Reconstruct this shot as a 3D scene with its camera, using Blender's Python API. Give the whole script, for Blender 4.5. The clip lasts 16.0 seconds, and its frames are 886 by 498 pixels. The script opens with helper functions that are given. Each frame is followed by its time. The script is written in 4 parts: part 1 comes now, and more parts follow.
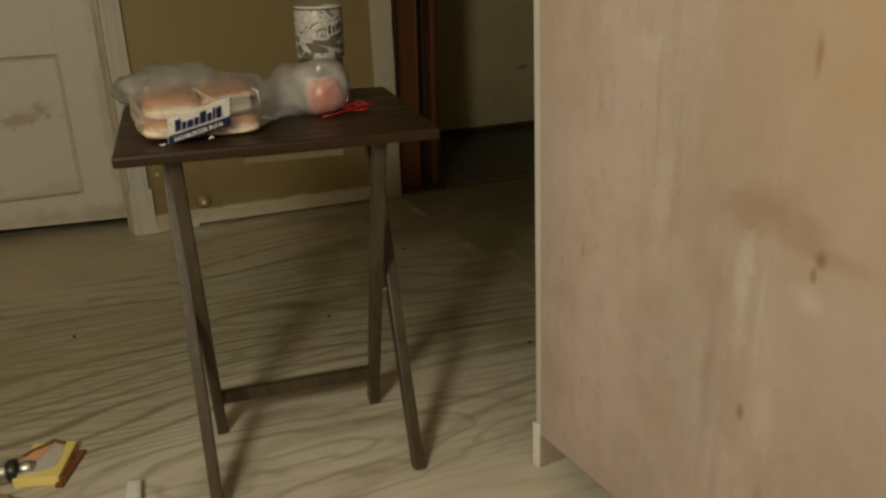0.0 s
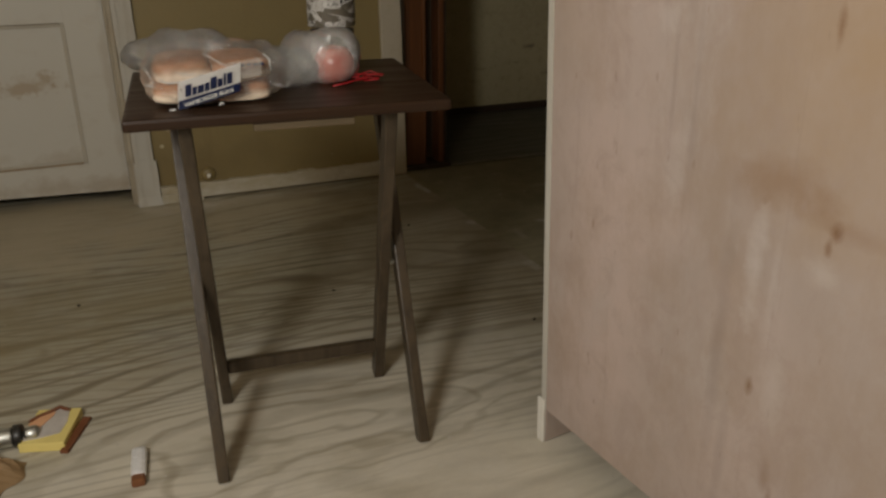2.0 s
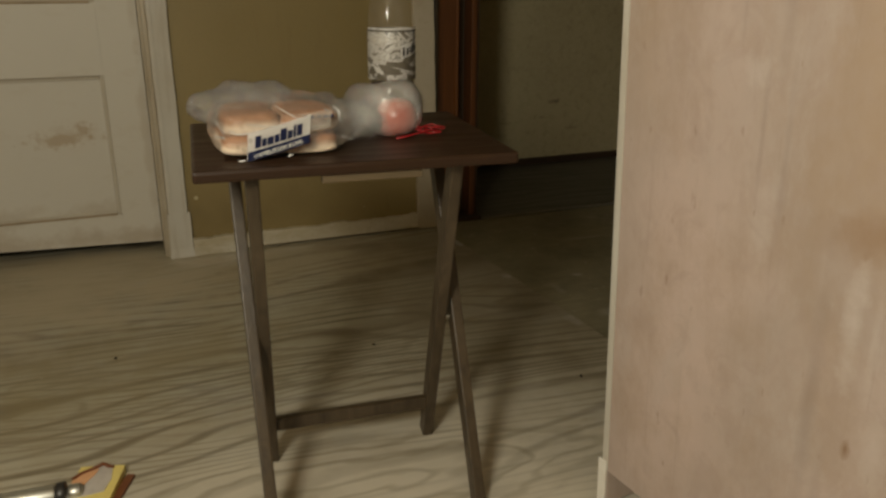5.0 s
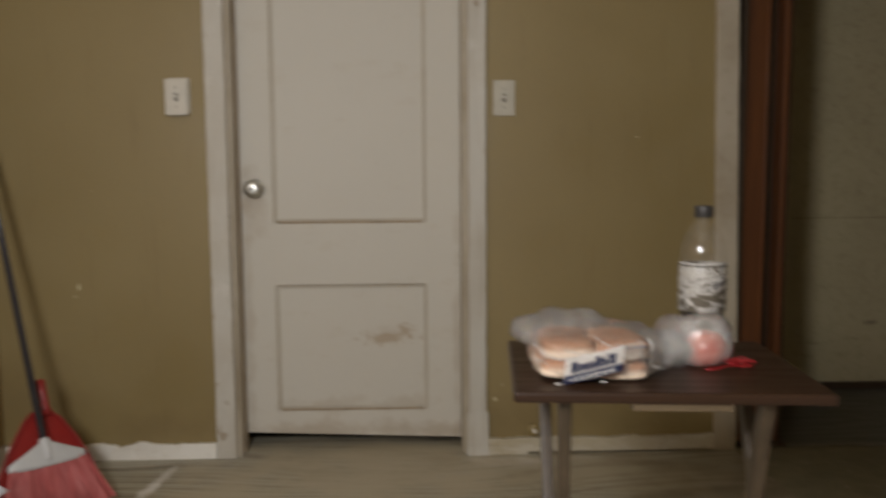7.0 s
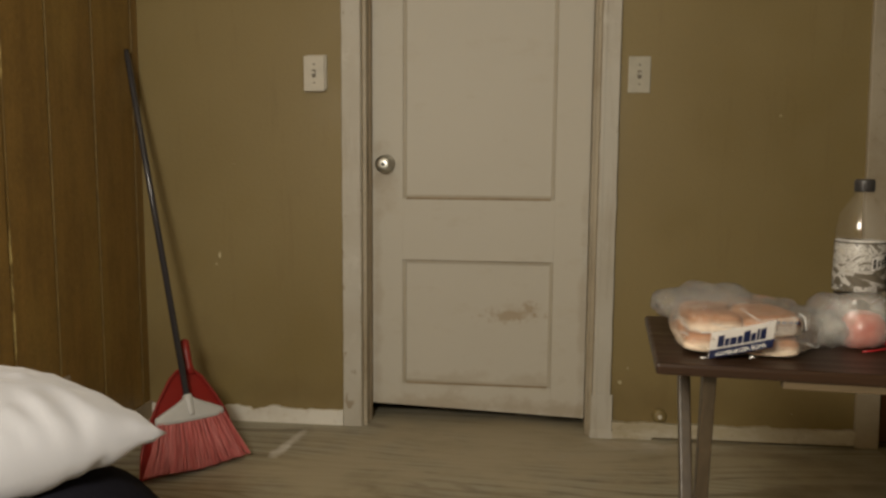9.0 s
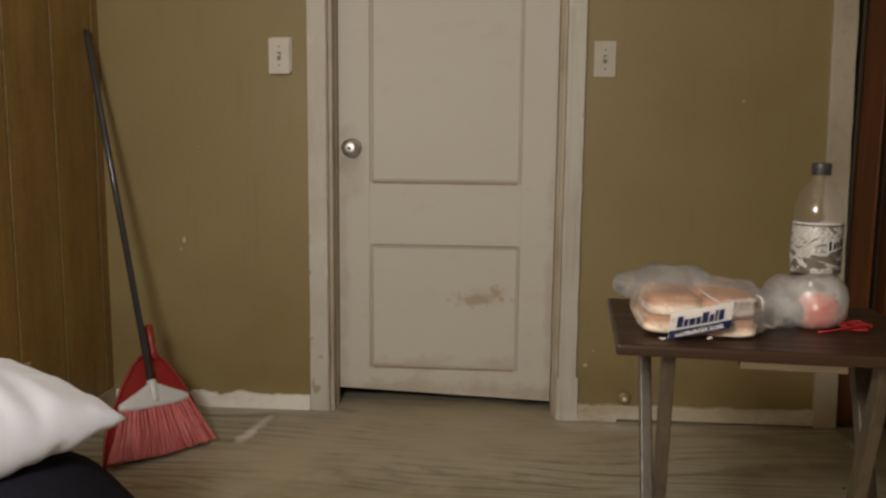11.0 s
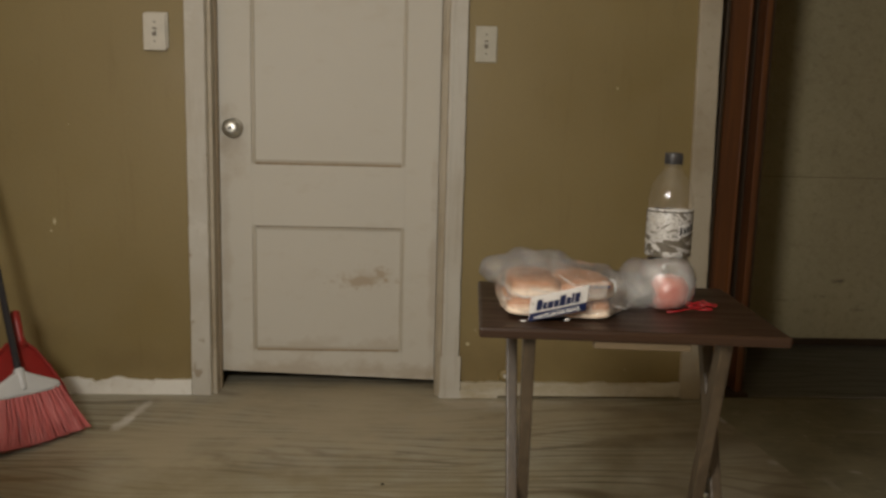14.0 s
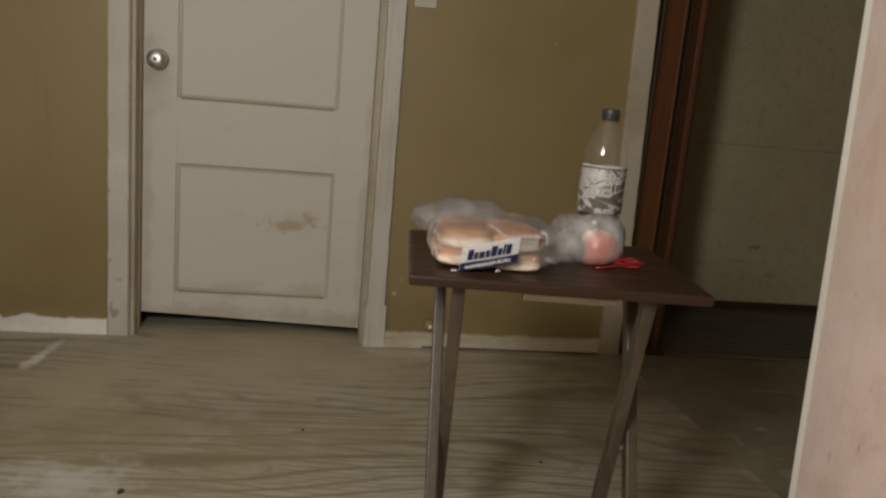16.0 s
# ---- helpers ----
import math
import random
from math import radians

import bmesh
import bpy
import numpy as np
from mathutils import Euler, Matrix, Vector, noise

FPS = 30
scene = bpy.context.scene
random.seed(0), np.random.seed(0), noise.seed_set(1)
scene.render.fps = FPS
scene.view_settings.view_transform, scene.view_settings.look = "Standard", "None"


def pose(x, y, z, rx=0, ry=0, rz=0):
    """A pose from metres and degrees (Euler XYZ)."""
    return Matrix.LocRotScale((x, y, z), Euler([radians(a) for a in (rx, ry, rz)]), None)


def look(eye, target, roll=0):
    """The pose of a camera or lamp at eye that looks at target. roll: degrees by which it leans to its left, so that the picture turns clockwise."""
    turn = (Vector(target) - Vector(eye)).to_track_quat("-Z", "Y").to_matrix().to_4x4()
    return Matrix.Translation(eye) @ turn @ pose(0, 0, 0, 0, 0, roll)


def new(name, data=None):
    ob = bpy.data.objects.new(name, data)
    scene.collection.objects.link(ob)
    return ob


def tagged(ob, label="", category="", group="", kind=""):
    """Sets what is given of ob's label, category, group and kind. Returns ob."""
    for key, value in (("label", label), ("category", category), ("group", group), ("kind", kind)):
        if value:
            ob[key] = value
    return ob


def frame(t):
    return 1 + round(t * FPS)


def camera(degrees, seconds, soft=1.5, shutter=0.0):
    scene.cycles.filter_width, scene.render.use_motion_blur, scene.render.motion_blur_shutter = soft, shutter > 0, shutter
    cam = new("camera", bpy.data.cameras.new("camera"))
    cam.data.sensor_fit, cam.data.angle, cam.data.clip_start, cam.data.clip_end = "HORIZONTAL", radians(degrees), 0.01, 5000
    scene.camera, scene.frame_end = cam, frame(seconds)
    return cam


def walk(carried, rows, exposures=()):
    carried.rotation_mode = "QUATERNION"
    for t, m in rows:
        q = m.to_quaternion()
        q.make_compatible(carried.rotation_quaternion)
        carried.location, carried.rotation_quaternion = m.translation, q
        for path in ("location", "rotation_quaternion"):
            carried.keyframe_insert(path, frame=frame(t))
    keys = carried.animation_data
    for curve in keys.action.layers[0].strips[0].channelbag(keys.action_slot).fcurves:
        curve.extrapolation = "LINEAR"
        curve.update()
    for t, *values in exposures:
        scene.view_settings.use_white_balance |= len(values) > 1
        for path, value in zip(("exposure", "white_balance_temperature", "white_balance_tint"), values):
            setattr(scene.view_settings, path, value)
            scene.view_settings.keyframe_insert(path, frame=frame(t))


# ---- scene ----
cam = camera(57.3, 16.0, soft=2.6, shutter=0.6)
PATH = [
    (0, (0.197, 0.525, 0.932), (0.893, 2.242, 0.18), -1.0),
    (0.5, (0.19, 0.525, 0.925), (0.884, 2.239, 0.163), -1.5),
    (1, (0.187, 0.526, 0.921), (0.878, 2.231, 0.136), -1.1),
    (1.5, (0.185, 0.527, 0.914), (0.874, 2.23, 0.122), -0.3),
    (2, (0.183, 0.528, 0.915), (0.872, 2.23, 0.123), 0.0),
    (2.5, (0.183, 0.529, 0.916), (0.871, 2.23, 0.12), 0.1),
    (3, (0.185, 0.531, 0.913), (0.872, 2.234, 0.12), 0.2),
    (3.2, (0.184, 0.53, 0.913), (0.871, 2.233, 0.12), 0.2),
    (5.3, (0.099, 0.589, 0.907), (0.79, 2.345, 0.245), 0.5),
    (5.5, (0.115, 0.572, 0.942), (0.744, 2.343, 0.26), 0.8),
    (6, (0.097, 0.538, 0.937), (0.518, 2.397, 0.333), 1.9),
    (6.5, (0.088, 0.523, 0.948), (0.347, 2.48, 0.628), 0.4),
    (7, (0.042, 0.519, 0.972), (0.099, 2.508, 0.771), -0.4),
    (7.5, (-0.011, 0.52, 0.984), (-0.183, 2.507, 0.828), 1.9),
    (8, (-0.01, 0.516, 0.971), (-0.258, 2.495, 0.817), 1.6),
    (8.5, (-0.003, 0.519, 0.952), (-0.257, 2.495, 0.771), 0.9),
    (9, (-0.002, 0.513, 0.936), (-0.224, 2.487, 0.706), 0.4),
    (11.5, (0.013, 0.515, 0.928), (-0.104, 2.494, 0.663), 0.9),
    (12, (0.015, 0.53, 0.924), (-0.058, 2.51, 0.65), 1.1),
    (12.5, (0.018, 0.525, 0.93), (-0.023, 2.501, 0.628), 0.9),
    (13, (0.021, 0.52, 0.932), (0.015, 2.497, 0.634), 1.0),
    (13.5, (0.05, 0.508, 0.953), (0.079, 2.485, 0.655), 1.2),
    (14, (0.06, 0.495, 0.948), (0.161, 2.468, 0.634), 1.5),
    (14.5, (0.051, 0.506, 0.94), (0.231, 2.468, 0.601), 2.1),
    (15, (0.053, 0.509, 0.939), (0.254, 2.467, 0.584), 2.4),
    (15.5, (0.052, 0.51, 0.932), (0.319, 2.453, 0.543), 4.9),
    (16, (0.055, 0.515, 0.935), (0.338, 2.45, 0.516), 5.1),
]
EXPOSURES = [  # seconds, stops, kelvin, tint
    (0, -0.38, 7150, 4), (0.5, -0.36, 5900, 12), (1.5, -0.36, 6100, 12), (2, -0.36, 6080, 12), (2.5, -0.38, 6900, 6), (3, -0.33, 5900, 12), (3.2, -0.33, 5900, 12), (5.5, -0.1, 6950, 6),
    (6, 0.0, 6000, 14), (6.5, 0.18, 6030, 15), (7, 0.25, 5780, 15), (7.5, 0.13, 6300, 11), (8, -0.07, 7350, 7), (8.5, 0.05, 6950, 7), (9, 0.05, 6700, 11), (11.5, 0.18, 6100, 16), (12, 0.17, 6050, 15),
    (12.5, 0.13, 6200, 14), (13.5, 0.14, 6850, 8), (14, 0.12, 6180, 13), (14.5, 0.1, 6080, 14), (15, 0.1, 6080, 15), (15.5, 0.06, 6120, 14), (16, 0.07, 5900, 14),
]
walk(cam, [(t, look(eye, target, roll)) for t, eye, target, roll in PATH], EXPOSURES)

# ---- world and light ----
world = bpy.data.worlds.new("world")
world.use_nodes = True
scene.world = world
world.node_tree.nodes["Background"].inputs[0].default_value = (1.0, 0.82, 0.6, 1)
world.node_tree.nodes["Background"].inputs[1].default_value = 0.02
lamp = bpy.data.lights.new("lamp_bulb", "POINT")
lamp.energy, lamp.color, lamp.shadow_soft_size = 92, (1.0, 0.94, 0.81), 0.17
new("lamp_bulb", lamp).location = (-0.47, 0.47, 1.30)


# ---- materials ----
class Mat:
    """A node material with short calls for its nodes."""

    def __init__(self, name):
        self.m = bpy.data.materials.new(name)
        self.m.use_nodes = True
        self.t = self.m.node_tree
        self.b = self.t.nodes["Principled BSDF"]
        self.co = self.t.nodes.new("ShaderNodeTexCoord").outputs["Object"]

    def node(self, kind, **values):
        n = self.t.nodes.new(kind)
        for k, v in values.items():
            s = n.inputs[k.replace("_", " ")]
            if isinstance(v, bpy.types.NodeSocket):
                self.t.links.new(v, s)
            else:
                s.default_value = v
        return n

    def scaled(self, x, y, z, turn=0.0, at=(0, 0, 0)):
        n = self.node("ShaderNodeMapping", Vector=self.co, Scale=(x, y, z), Rotation=(0, 0, turn), Location=at)
        return n.outputs[0]

    def noise(self, scale, detail=4.0, rough=0.55, vec=None, distort=0.0):
        return self.node("ShaderNodeTexNoise", Vector=vec or self.co, Scale=scale, Detail=detail, Roughness=rough, Distortion=distort).outputs["Fac"]

    def ramp(self, fac, lo, hi, a=0.0, b=1.0):
        n = self.node("ShaderNodeMapRange", Value=fac, From_Min=lo, From_Max=hi, To_Min=a, To_Max=b)
        return n.outputs[0]

    def math(self, op, a, b):
        n = self.t.nodes.new("ShaderNodeMath")
        n.operation = op
        for s, v in zip(n.inputs, (a, b)):
            if isinstance(v, bpy.types.NodeSocket):
                self.t.links.new(v, s)
            else:
                s.default_value = v
        return n.outputs[0]

    def mix(self, fac, a, b):
        n = self.t.nodes.new("ShaderNodeMix")
        n.data_type = "RGBA"
        for s, v in ((n.inputs[0], fac), (n.inputs[6], a), (n.inputs[7], b)):
            if isinstance(v, bpy.types.NodeSocket):
                self.t.links.new(v, s)
            elif isinstance(v, tuple):
                s.default_value = (*v, 1)
            else:
                s.default_value = v
        return n.outputs[2]

    def random(self):
        return self.t.nodes.new("ShaderNodeObjectInfo").outputs["Random"]

    def finish(self, color, rough=0.6, metal=0.0, bump=None, height=0.002, strength=0.5, spec=0.5):
        for name, v in (("Base Color", color), ("Roughness", rough), ("Metallic", metal), ("Specular IOR Level", spec)):
            s = self.b.inputs[name]
            if isinstance(v, bpy.types.NodeSocket):
                self.t.links.new(v, s)
            elif isinstance(v, tuple):
                s.default_value = (*v, 1)
            else:
                s.default_value = v
        if bump is not None:
            n = self.node("ShaderNodeBump", Height=bump, Distance=height, Strength=strength)
            self.t.links.new(n.outputs[0], self.b.inputs["Normal"])
        return self.m


def spots(m, c, tint, places, axes, lo=0.2, hi=1.1, grain=18.0, ragged=1.2):
    """Lays stains, and tints for light and shade, of given places and radii over a colour, with ragged rims."""
    for u, v, ru, rv, k in places:
        loc, sc = [0, 0, 0], [0, 0, 0]
        loc[axes[0]], loc[axes[1]], sc[axes[0]], sc[axes[1]] = -u / ru, -v / rv, 1 / ru, 1 / rv
        d = m.node("ShaderNodeVectorMath", Vector=m.node("ShaderNodeMapping", Vector=m.co, Location=loc, Scale=sc).outputs[0])
        d.operation = "LENGTH"
        rim = m.math("ADD", d.outputs["Value"], m.ramp(m.noise(grain, 5, 0.65), 0.3, 0.7, -ragged / 2, ragged / 2))
        c = m.mix(m.math("MULTIPLY", m.ramp(rim, lo, hi, 1.0, 0.0), k), c, tint)
    return c


def painted(name, base, dirt, amount=0.35, rough=0.55, grain=60.0, height=0.0012):
    """Old paint with roller texture, grime in clouds and small specks."""
    m = Mat(name)
    cloud = m.ramp(m.noise(2.2, 6, 0.65), 0.42, 0.72)
    fine = m.ramp(m.noise(38, 4, 0.7), 0.55, 0.8)
    c = m.mix(m.math("MULTIPLY", cloud, amount), base, dirt)
    c = m.mix(m.math("MULTIPLY", fine, amount * 0.6), c, dirt)
    return m.finish(c, m.ramp(m.noise(9), 0.3, 0.7, rough - 0.1, rough + 0.12), bump=m.noise(grain, 5, 0.6), height=height)


def wood(name, light, dark, scale=(30, 2.5, 30), rough=0.5, height=0.0006, vary=0.25, spec=0.5):
    """Grain stretched along one axis, with a slow change of tone."""
    m = Mat(name)
    v = m.scaled(*scale)
    grain = m.ramp(m.noise(1.6, 8, 0.62, v, 0.6), 0.32, 0.68)
    slow = m.ramp(m.noise(3.0, 3), 0.35, 0.7)
    c = m.mix(grain, dark, light)
    c = m.mix(m.math("MULTIPLY", slow, vary), c, dark)
    c = m.mix(m.math("MULTIPLY", m.random(), 0.18), c, dark)
    return m.finish(c, m.ramp(grain, 0, 1, rough + 0.1, rough - 0.08), bump=grain, height=height, spec=spec)


def wall_paint():
    m = Mat("olive_wall_paint")
    cloud = m.ramp(m.noise(1.5, 5, 0.6), 0.35, 0.7)
    c = m.mix(cloud, (0.234, 0.177, 0.071), (0.272, 0.21, 0.091))
    drip = m.ramp(m.noise(3.0, 6, 0.7, m.scaled(6, 6, 0.7)), 0.58, 0.75)
    c = m.mix(m.math("MULTIPLY", drip, 0.3), c, (0.17, 0.115, 0.045))
    chip = m.ramp(m.noise(36, 2, 0.5), 0.785, 0.80)
    c = m.mix(m.math("MULTIPLY", chip, 0.6), c, (0.55, 0.48, 0.36))
    c = spots(m, c, (0.62, 0.55, 0.36), ((-1.083, 0.586, 0.006, 0.014, 0.9), (-1.095, 0.555, 0.005, 0.006, 0.6), (0.292, 0.187, 0.008, 0.007, 0.9), (0.763, 1.066, 0.005, 0.005, 0.6), (0.567, 0.304, 0.004, 0.006, 0.5)), (0, 2), 0.5, 1.0, 60.0, 0.5)
    c = spots(m, c, (0.06, 0.04, 0.02), ((-0.853, 1.533, 0.004, 0.010, 0.8), (-0.829, 1.524, 0.005, 0.008, 0.9), (-0.60, 0.90, 0.008, 0.06, 0.3)), (0, 2), 0.4, 1.0, 50.0, 0.5)
    # Darker brown patches low on the wall.
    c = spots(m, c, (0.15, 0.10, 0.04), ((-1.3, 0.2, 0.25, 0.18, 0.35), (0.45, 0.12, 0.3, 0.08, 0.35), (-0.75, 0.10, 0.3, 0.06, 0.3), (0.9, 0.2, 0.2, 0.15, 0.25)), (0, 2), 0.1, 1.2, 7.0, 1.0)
    fleck = m.ramp(m.noise(120, 3, 0.65), 0.55, 0.75)
    c = m.mix(m.math("MULTIPLY", fleck, 0.28), c, (0.16, 0.112, 0.04))
    return m.finish(c, m.ramp(m.noise(6), 0.3, 0.7, 0.42, 0.6), bump=m.noise(85, 4, 0.6), height=0.0012)


def grain_lines(m, stretch, bend, amount, scale, width, turn, at):
    """Thin growth lines, pushed about by slow noise."""
    n = m.node("ShaderNodeTexNoise", Vector=m.scaled(stretch, 1.5, 1, turn, at), Scale=bend, Detail=2.0, Roughness=0.5).outputs["Color"]
    push = m.node("ShaderNodeVectorMath", Vector=n)
    push.operation = "SCALE"
    push.inputs["Scale"].default_value = amount
    both = m.t.nodes.new("ShaderNodeVectorMath")
    m.t.links.new(m.scaled(0.2, 1.9, 1, turn), both.inputs[0])
    m.t.links.new(push.outputs[0], both.inputs[1])
    w = m.node("ShaderNodeTexWave", Vector=both.outputs[0], Scale=scale, Distortion=0.9, Detail=4.0, Detail_Scale=3.0, Detail_Roughness=0.6)
    w.wave_type, w.bands_direction = "BANDS", "Y"
    return m.ramp(w.outputs["Fac"], 0.0, width, 1.0, 0.0)


def cathedral(m, c, at, radii, turn, tint):
    """Nested long loops of growth lines round one place of a sheet."""
    near = m.node("ShaderNodeMapping", Vector=m.co, Location=(-at[0] / radii[0], -at[1] / radii[1], 0), Scale=(1 / radii[0], 1 / radii[1], 0)).outputs[0]
    d = m.node("ShaderNodeVectorMath", Vector=near)
    d.operation = "LENGTH"
    r = m.math("ADD", d.outputs["Value"], m.ramp(m.noise(2.6, 3, 0.5, m.scaled(1, 2.0, 1, turn)), 0.3, 0.7, -0.5, 0.5))
    line = m.ramp(m.math("SINE", m.math("MULTIPLY", r, 13.0), 0.0), 0.5, 1.0)
    fade = m.math("MULTIPLY", m.ramp(r, 1.4, 2.3, 1.0, 0.0), 0.4)
    return m.mix(m.math("MULTIPLY", line, fade), c, tint)


def worn_reach(m):
    """Distance from the scuffed, worn stretch of floor before the table, in its radii."""
    near = m.node("ShaderNodeMapping", Vector=m.co, Location=(-0.5 / 0.9, -1.45 / 0.75, 0), Scale=(1 / 0.9, 1 / 0.75, 0)).outputs[0]
    d = m.node("ShaderNodeVectorMath", Vector=near)
    d.operation = "LENGTH"
    return d.outputs["Value"]


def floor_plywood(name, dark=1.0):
    """Plywood with long cathedral grain, dust, dirt and specks, and tints for light and shade."""
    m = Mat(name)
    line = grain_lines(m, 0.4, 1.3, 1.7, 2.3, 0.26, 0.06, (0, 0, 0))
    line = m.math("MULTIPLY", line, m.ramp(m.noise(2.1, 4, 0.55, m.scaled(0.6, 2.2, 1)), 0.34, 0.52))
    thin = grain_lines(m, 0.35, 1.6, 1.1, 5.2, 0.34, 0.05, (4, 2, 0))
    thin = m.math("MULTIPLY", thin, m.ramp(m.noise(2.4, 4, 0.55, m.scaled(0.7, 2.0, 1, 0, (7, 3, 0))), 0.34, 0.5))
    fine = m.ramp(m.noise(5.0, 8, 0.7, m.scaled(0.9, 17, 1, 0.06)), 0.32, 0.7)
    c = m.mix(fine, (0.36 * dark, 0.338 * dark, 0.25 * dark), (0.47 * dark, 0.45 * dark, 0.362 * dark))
    # Pale patches put the lamp's stronger light on the near floor into the colour.
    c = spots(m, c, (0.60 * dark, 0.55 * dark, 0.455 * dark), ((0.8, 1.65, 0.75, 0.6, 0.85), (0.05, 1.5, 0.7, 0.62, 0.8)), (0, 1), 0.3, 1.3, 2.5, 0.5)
    worn = m.ramp(worn_reach(m), 0.4, 1.05, 0.22, 1.0)
    line, thin = m.math("MULTIPLY", line, worn), m.math("MULTIPLY", thin, worn)
    c = m.mix(m.math("MULTIPLY", line, 0.88), c, (0.14 * dark, 0.115 * dark, 0.072 * dark))
    c = m.mix(m.math("MULTIPLY", thin, 0.72), c, (0.19 * dark, 0.162 * dark, 0.115 * dark))
    c = cathedral(m, c, (0.40, 1.80), (0.30, 0.085), 0.10, (0.20 * dark, 0.165 * dark, 0.10 * dark))
    c = cathedral(m, c, (-0.15, 2.30), (0.50, 0.08), 0.05, (0.17 * dark, 0.145 * dark, 0.095 * dark))
    dust = m.ramp(m.noise(2.6, 8, 0.7), 0.5, 0.72)
    c = m.mix(m.math("MULTIPLY", dust, 0.4), c, (0.53 * dark, 0.515 * dark, 0.48 * dark))
    dirt = m.ramp(m.noise(1.3, 8, 0.72, m.scaled(1, 1.5, 1, 0, (3, 1, 0))), 0.47, 0.68)
    c = m.mix(m.math("MULTIPLY", dirt, 0.3), c, (0.20 * dark, 0.155 * dark, 0.085 * dark))
    speck = m.ramp(m.noise(60, 2, 0.5), 0.72, 0.76)
    c = m.mix(m.math("MULTIPLY", speck, 0.5), c, (0.62 * dark, 0.59 * dark, 0.54 * dark))
    pit = m.ramp(m.noise(48, 3, 0.6, m.scaled(0.6, 1.6, 1, 0, (9, 4, 0))), 0.70, 0.76)
    c = m.mix(m.math("MULTIPLY", pit, 0.45), c, (0.11 * dark, 0.09 * dark, 0.06 * dark))
    c = spots(m, c, (0.27 * dark, 0.215 * dark, 0.105 * dark), ((-0.45, 2.45, 0.75, 0.45, 0.55), (0.1, 2.5, 0.45, 0.2, 0.35)), (0, 1), 0.1, 1.2, 5.0, 1.0)
    c = spots(m, c, (0.60 * dark, 0.59 * dark, 0.565 * dark), ((-0.47, 2.22, 0.16, 0.10, 0.6), (0.33, 3.10, 0.14, 0.045, 0.65), (0.55, 3.13, 0.22, 0.025, 0.4), (1.18, 2.36, 0.09, 0.05, 0.3)), (0, 1))
    c = spots(m, c, (0.80, 0.785, 0.75), ((-0.794, 2.90, 0.024, 0.05, 0.85), (-0.786, 2.96, 0.022, 0.055, 0.85), (-0.776, 3.03, 0.02, 0.055, 0.75), (-0.768, 3.09, 0.018, 0.04, 0.6), (1.108, 3.035, 0.013, 0.03, 0.85), (1.116, 2.985, 0.013, 0.035, 0.85), (1.137, 2.655, 0.016, 0.022, 0.75), (1.165, 2.30, 0.022, 0.04, 0.5), (0.36, 3.12, 0.14, 0.04, 0.65), (0.25, 3.13, 0.06, 0.03, 0.7)), (0, 1), 0.45, 1.1, 30.0, 0.6)
    # Dark patches paint the tray's soft shadow and the dimmer far floor.
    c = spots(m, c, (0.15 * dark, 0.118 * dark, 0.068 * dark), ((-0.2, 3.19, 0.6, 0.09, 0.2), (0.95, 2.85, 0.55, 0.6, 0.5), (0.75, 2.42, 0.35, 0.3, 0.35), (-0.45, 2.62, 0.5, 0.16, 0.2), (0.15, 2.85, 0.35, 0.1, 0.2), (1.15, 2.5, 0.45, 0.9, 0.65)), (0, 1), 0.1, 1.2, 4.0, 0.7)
    # Brightness of the far floor lifted by a paler tint.
    c = spots(m, c, (0.43 * dark, 0.375 * dark, 0.262 * dark), ((-0.12, 3.05, 0.6, 0.45, 0.9), (-0.62, 2.8, 0.3, 0.35, 0.8), (0.5, 3.0, 0.5, 0.25, 0.6)), (0, 1), 0.3, 1.1, 6.0, 0.9)
    stain = m.ramp(m.noise(4.2, 7, 0.7, m.scaled(0.7, 1.5, 1, 0.3, (1, 8, 0))), 0.5, 0.66)
    c = m.mix(m.math("MULTIPLY", stain, 0.25), c, (0.22 * dark, 0.178 * dark, 0.105 * dark))
    return m.finish(c, m.ramp(dust, 0, 1, 0.5, 0.72), bump=fine, height=0.0008, strength=0.6)


